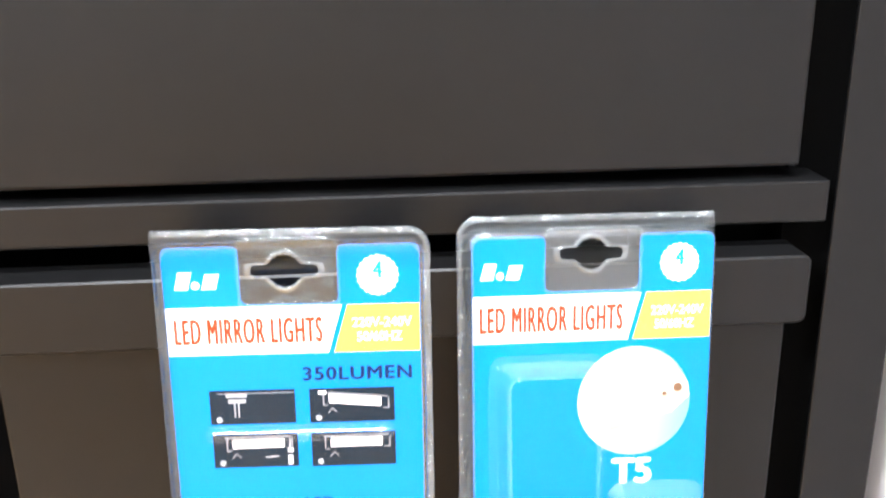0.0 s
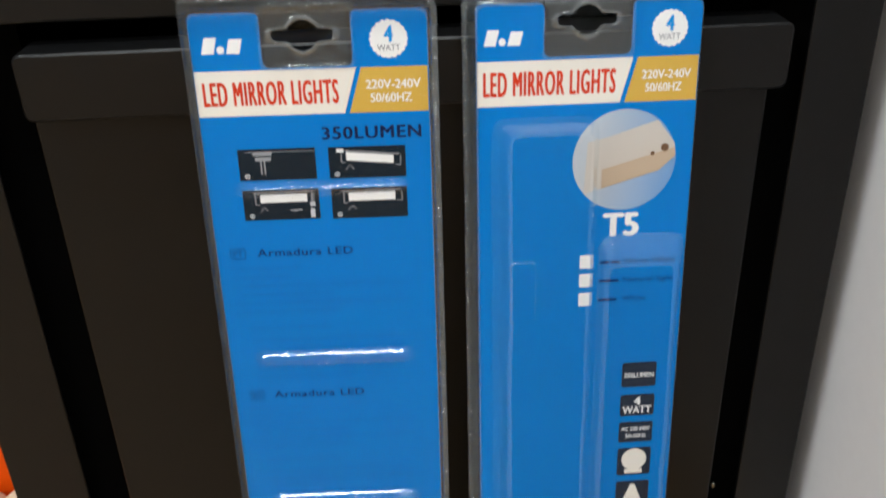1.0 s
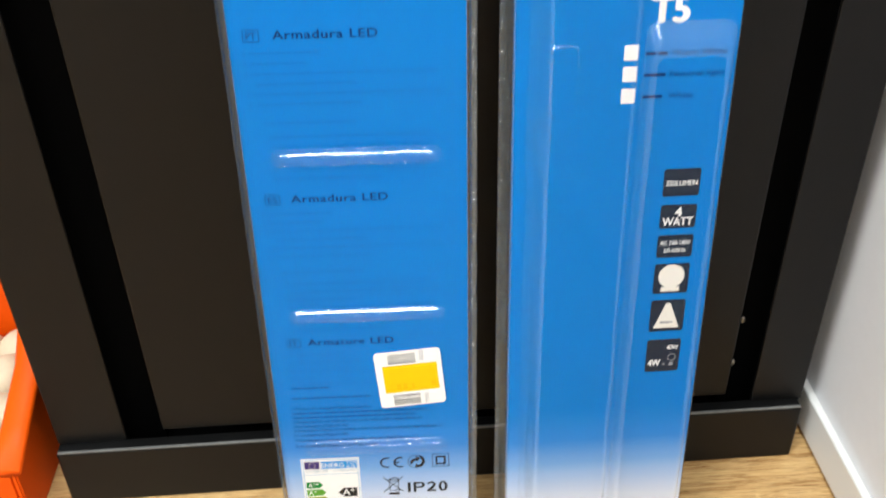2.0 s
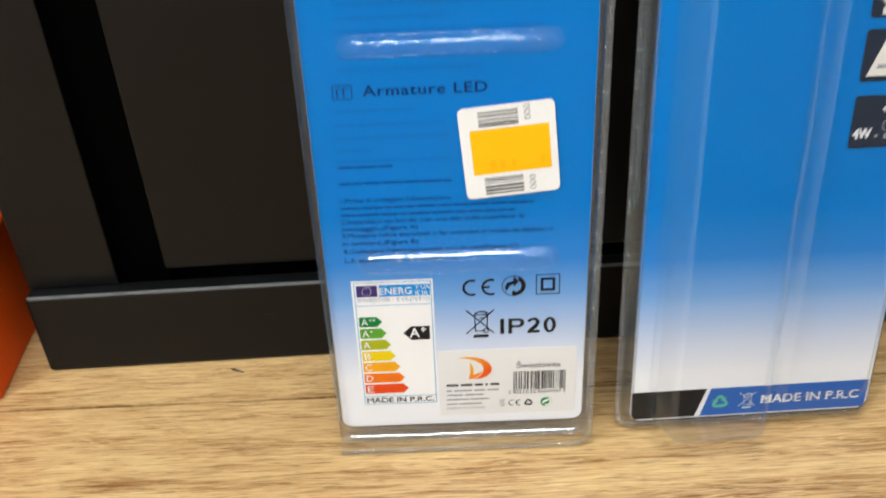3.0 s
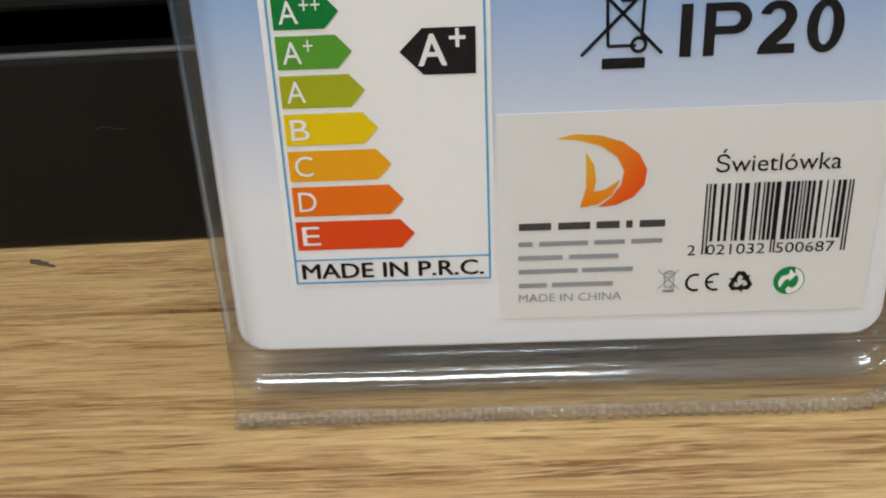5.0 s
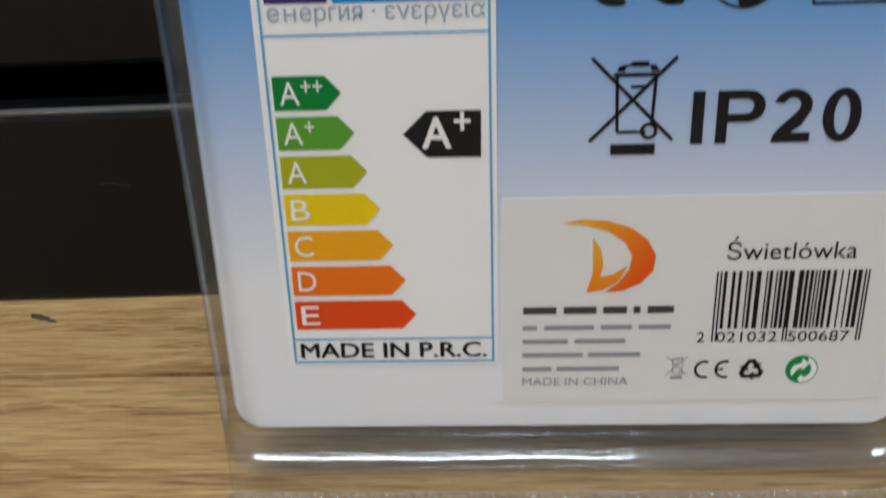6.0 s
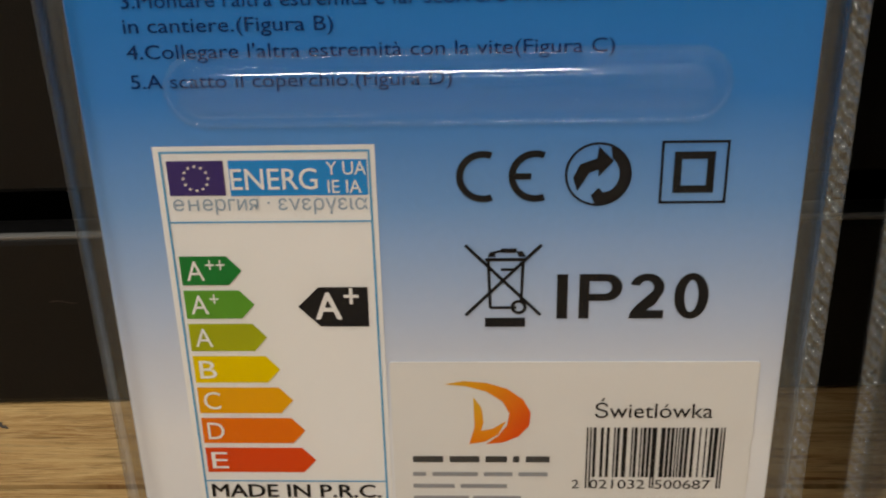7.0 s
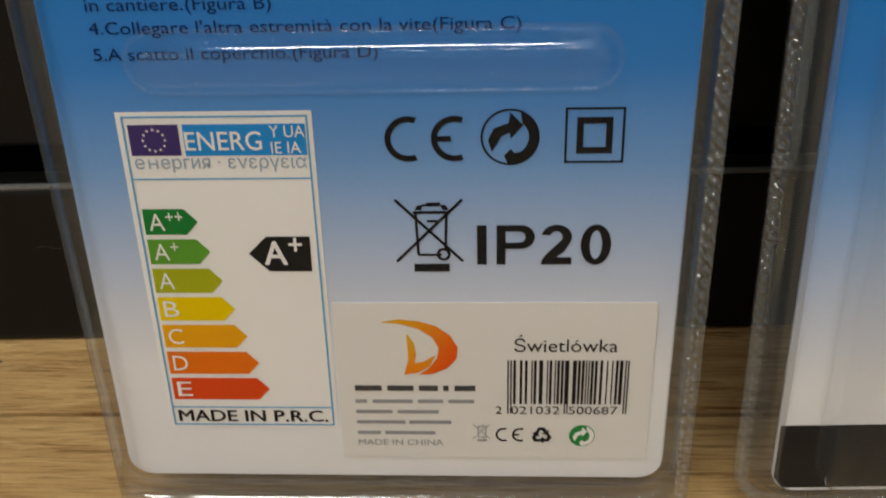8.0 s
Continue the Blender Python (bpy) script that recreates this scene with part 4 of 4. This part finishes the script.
    prints("faint_price", [turned(rrect(11.0, 12.6, 13.6, 16.6)), turned(rrect(15.0, 12.6, 17.2, 16.6)), turned(rrect(20.0, 12.9, 21.4, 16.2)), turned(rrect(31.6, 13.2, 33.6, 17.0))], plain("faded_amber_print", (0.85, 0.425, 0.002), 0.5), pst, 1.7)
    for v0 in (1.6, 32.6):
        q = turned([(29.0, v0)])[0]
        text("lettering", "000", q[0], q[1], q[0] + 6.6, 2.6, GREYP, pst, 1.6, turn=94.9)
    shell(root, U0, U1, V0, V1, 1.2, 5.0, (2.8, 13.2, 4.7, 8.8), hole, -21.0, side=(0.8, 1.75, 0.6), taper=True, notch=(23.5, 67.3, 443.4))
    for v0, v1 in ((377.4, 385.4), (277.6, 287.0), (181.2, 190.0), (83.5, 94.8)):
        ridge(root, 4.4, v0 + 0.7, 90.4, v1 - 0.4, 1.25, 3.3)
    return root


pack_back()


# ---- pack seen from its front, tray towards the camera ----
def pack_front():
    m = pack_matrix(0.12855, 0.00073, 0.01181, 0.03724, 0.12059, 0.01193)
    root = empty("blister_pack", m, "blue lamp blister pack with clear moulded front tray, standing on floor", "blister pack", "lamp packs")
    U0, U1, V0, V1 = -0.8, 114.6, -3.6, 470.6
    hole = euro_hole(55.4, 462.0, 0.84)
    part("card", slab_bm(card_outline(U0, U1, V0, V1, 34.0, 79.0, 443.6), -0.7, 0.0), BLUE_CARD_F, root, "blue printed card fading to white below")
    banner(root, U0 + 0.4, 114.2, 74.0, 80.2, 419.0, 442.2, 3.2, 98.2, 456.2)
    rd = prints("lamp_picture", [disc(78.0, 387.6, 27.8, 56)], two_tone("pale_sky_print", (0.48, 0.53, 0.58), (0.10, 0.28, 0.58), (58, 380), (112, 372)), root, 0.15, "round picture of the lamp's end")
    prints("lamp_drawing", [[(56.6, 369.6), (97, 381.5), (105.6, 389.5), (104.6, 396.5), (95, 409.0), (70, 401.0), (58.0, 398.0)]], plain("lamp_body_print", (0.56, 0.52, 0.47), 0.45), rd, 0.3, "cream lamp body")
    prints("lamp_end", [[(66, 372.4), (97, 381.5), (105.6, 389.5), (104.9, 394.0), (66, 383.0)]], plain("beige_print", (0.50, 0.39, 0.28), 0.45), rd, 0.42)
    prints("lamp_socket", [disc(99.5, 394.0, 2.2, 14), disc(93.0, 391.0, 1.2, 10)], plain("brown_print", (0.16, 0.09, 0.05), 0.45), rd, 0.5)
    text("lettering", "T5", 67.6, 345.0, 88.0, 12.6, WHITE, root, 0.2, 0.045, label="bold white type lettering")
    for b, word, u1 in ((326.0, "Warm White", 109.5), (314.8, "Natural light", 109.5), (303.2, "White", 94.0)):
        prints("tick_box", [rrect(55.8, b, 63.6, b + 8.0, 0.6)], WHITE, root, 0.15, "white tick box")
        text("lettering", word, 80.5, b + 2.0, u1, 3.0, INK, root, 0.2, 0.01)
        bars("number_bar", [(67.0, b + 2.0, 78.4, 2.8)], INK, root, 0.2)
    # the column of dark icons
    dark = plain("icon_dark_print", (0.018, 0.026, 0.045), 0.45)
    for k, (b, t) in enumerate(((248.9, 265.3), (229.3, 243.9), (210.8, 225.2), (187.3, 206.9), (161.4, 183.0), (132.6, 155.7))):
        ic = prints("icon_tile", [rrect(82.9, b, 103.4, t, 1.6)], dark, root, 0.15, "dark square icon")
        if k == 0:
            text("lettering", "350LUMEN", 84.4, b + 6.4, 102.0, 3.0, WHITE, ic, 0.3, 0.02)
        elif k == 1:
            text("lettering", "4", 91.0, b + 7.4, 95.2, 5.4, WHITE, ic, 0.3, 0.035)
            text("lettering", "WATT", 84.4, b + 1.8, 101.8, 4.8, WHITE, ic, 0.3, 0.02)
        elif k == 2:
            text("lettering", "AC 220-240V", 84.4, b + 8.2, 101.8, 2.6, WHITE, ic, 0.3, 0.016)
            text("lettering", "50-60Hz", 87.0, b + 3.4, 99.6, 2.6, WHITE, ic, 0.3, 0.016)
        elif k == 3:
            prints("bulb_sign", [disc(93.1, b + 11.4, 7.6, 32), rrect(87.6, b + 1.4, 98.4, b + 4.4)], CREAM, ic, 0.3)
        elif k == 4:
            prints("triangle_sign", [[(85.4, b + 2.4), (100.8, b + 2.4), (94.4, b + 19.2), (91.8, b + 19.2)]], CREAM, ic, 0.3)
            bars("number_bar", [(89.2, b + 5.4, 96.6, 2.2)], GREYP, ic, 0.42)
        else:
            text("lettering", "4W", 84.2, b + 4.4, 92.0, 4.4, WHITE, ic, 0.3, 0.03)
            text("lettering", "40W", 95.0, b + 15.6, 102.0, 3.2, WHITE, ic, 0.3, 0.02)
            prints("lamp_sign", [[disc(98.6, b + 10.0, 2.6, 20), disc(98.6, b + 10.0, 2.1, 20)], rrect(97.4, b + 4.0, 99.8, b + 6.4), rrect(93.6, b + 4.6, 94.8, b + 6.0)], GREYP, ic, 0.3)
    # foot strip
    foot = prints("foot_strip", [[(U0 + 0.4, -0.0), (1.6, -2.8), (30.6, -2.8), (35.6, 13.0), (U0 + 0.4, 13.0)]], BLACK, root, 0.15, "black and blue strip along the card's foot")
    prints("blue_strip", [[(33.2, -2.8), (112.6, -2.8), (113.9, -0.6), (113.9, 13.0), (37.6, 13.0)]], plain("strip_blue_print", (0.03, 0.12, 0.42), 0.45), foot, 0.17, "blue strip")
    prints("recycling_mark", three_arrows(42.5, 4.8, 5.0), plain("mint_print", (0.12, 0.45, 0.34), 0.45), foot, 0.3)
    prints("crossed_bin_mark", crossed_bin(51.6, 0.2, 8.0), PALE, foot, 0.3)
    text("lettering", "MADE IN P.R.C", 62.5, 2.8, 110.0, 4.6, WHITE, foot, 0.3, 0.02)
    shell(root, U0, U1, V0, V1, 1.2, -5.0, (6.6, 7.8, 1.6, 9.0), hole, -10.5, (rrect(8, -1.6, 62.5, 412, 7), rrect(67, 9, 111.6, 345, 5)), side=(1.0, 1.0, 0.35), notch=(34.0, 79.0, 443.6))

    def tray(name, u0, v0, u1, v1, deep, r, lean, top=0.6):
        def g(d):
            """The outline drawn in by d, its sides cut into pieces and slightly wavy like thin drawn sheet."""
            loop = rrect(u0 + d, v0 + d * 0.2, u1 - d, v1 - d * top, max(r - d * 0.4, 1), 5)
            out = []
            for i, (u, v) in enumerate(loop):
                p, q = loop[(i + 1) % len(loop)]
                n = (1, 44, 1, 8)[(i // 6 * 2 + 1) % 4] if i % 6 == 5 else 1
                out += [(u + (p - u) * k / n, v + (q - v) * k / n) for k in range(n)]
            return [(u + 0.7 * noise.noise(Vector((u * 0.04, v * 0.022, d * 0.15))), v + 0.5 * noise.noise(Vector((u * 0.05, v * 0.03, 9 + d * 0.15)))) for u, v in out]
        rings = [(g(0), 1.3), (g(0.5), 1.3 + deep * 0.10), (g(lean * 0.6), 1.3 + deep * 0.6), (g(lean), 1.3 + deep * 0.86), (g(lean + 0.5), 1.3 + deep * 0.95), (g(lean + 1.4), 1.3 + deep * 0.99), (g(lean + 2.4), 1.3 + deep)]
        wall = part(name, loft_bm(rings), MOULD, root, "clear moulded bulge for the lamp", True)
        part("tray_face", flat_bm([g(lean + 2.4)], 1.3 + deep), TRAY, wall)
    tray("lamp_tray", 7.0, -2.6, 63.5, 413.0, 20.5, 8, 6.0)
    tray("cable_tray", 66.0, 8.0, 112.6, 346.0, 6.0, 7, 3.0, 3.2)
    g = lambda d: rrect(14.0 + d, 305 + d, 28.0 - d, 341 - d, 2, 4)
    part("tray_emboss", loft_bm([(g(0), 21.85), (g(0.4), 22.6), (g(0.8), 22.9)]), MOULD, root, "embossed clear rectangle on the tray", True)
    return root


pack_front()


# ---- oak laminate floor, plank by plank ----
def floor():
    x0, x1, y_lo, y_hi = -3.2, 3.4, -2.8, 0.62
    ob = part("floor", box_bm(x0 - 0.12, y_lo - 0.12, -0.06, x1 + 0.12, y_hi + 0.12, -0.0095), SEAM, None)
    tagged(ob, "warm oak laminate floor laid in long planks", "floor", kind="structure")
    wide, long_, gap = 0.192, 1.285, 0.0008
    made = {}
    rnd = random.Random(8)
    for j in range(-23, 4):
        ya, yb = max(y_lo, 0.0345 + j * wide), min(y_hi, 0.0345 + (j + 1) * wide)
        x = x0 - (rnd.random() if j not in (-1, 0) else (0.0934, 0.2)[j + 1]) * long_
        while x < x1 and yb - ya > 0.01:
            a, b = max(x, x0), min(x + long_, x1)
            size = (round(b - a, 4), round(yb - ya, 4))
            if size[0] > 0.01:
                if size not in made:
                    made[size] = mesh_of(box_bm(gap, gap, -0.0090, size[0] - gap, size[1] - gap, 0.0), "plank")
                    made[size].materials.append(OAK)
                p = new("plank", made[size])
                p.location = (a, ya, 0)
                p.parent = ob
            x += long_
    bm = bmesh.new()
    pts = [(-0.0777, 0.0605), (-0.0770, 0.0588), (-0.0752, 0.0582), (-0.0744, 0.0577), (-0.0728, 0.0575), (-0.0716, 0.0568), (-0.0697, 0.0565), (-0.0708, 0.0575), (-0.0719, 0.0577), (-0.0724, 0.0588), (-0.0741, 0.0592), (-0.0750, 0.0602)]
    lo = [bm.verts.new((x, y, 0.00005)) for x, y in pts]
    hi = [bm.verts.new((x, y, 0.00035)) for x, y in pts]
    bm.faces.new(hi)
    for i in range(len(pts)):
        j = (i + 1) % len(pts)
        bm.faces.new((lo[i], lo[j], hi[j], hi[i]))
    part("scuff_mark", bm, MARK, ob, "small dark scuff on a plank")


floor()
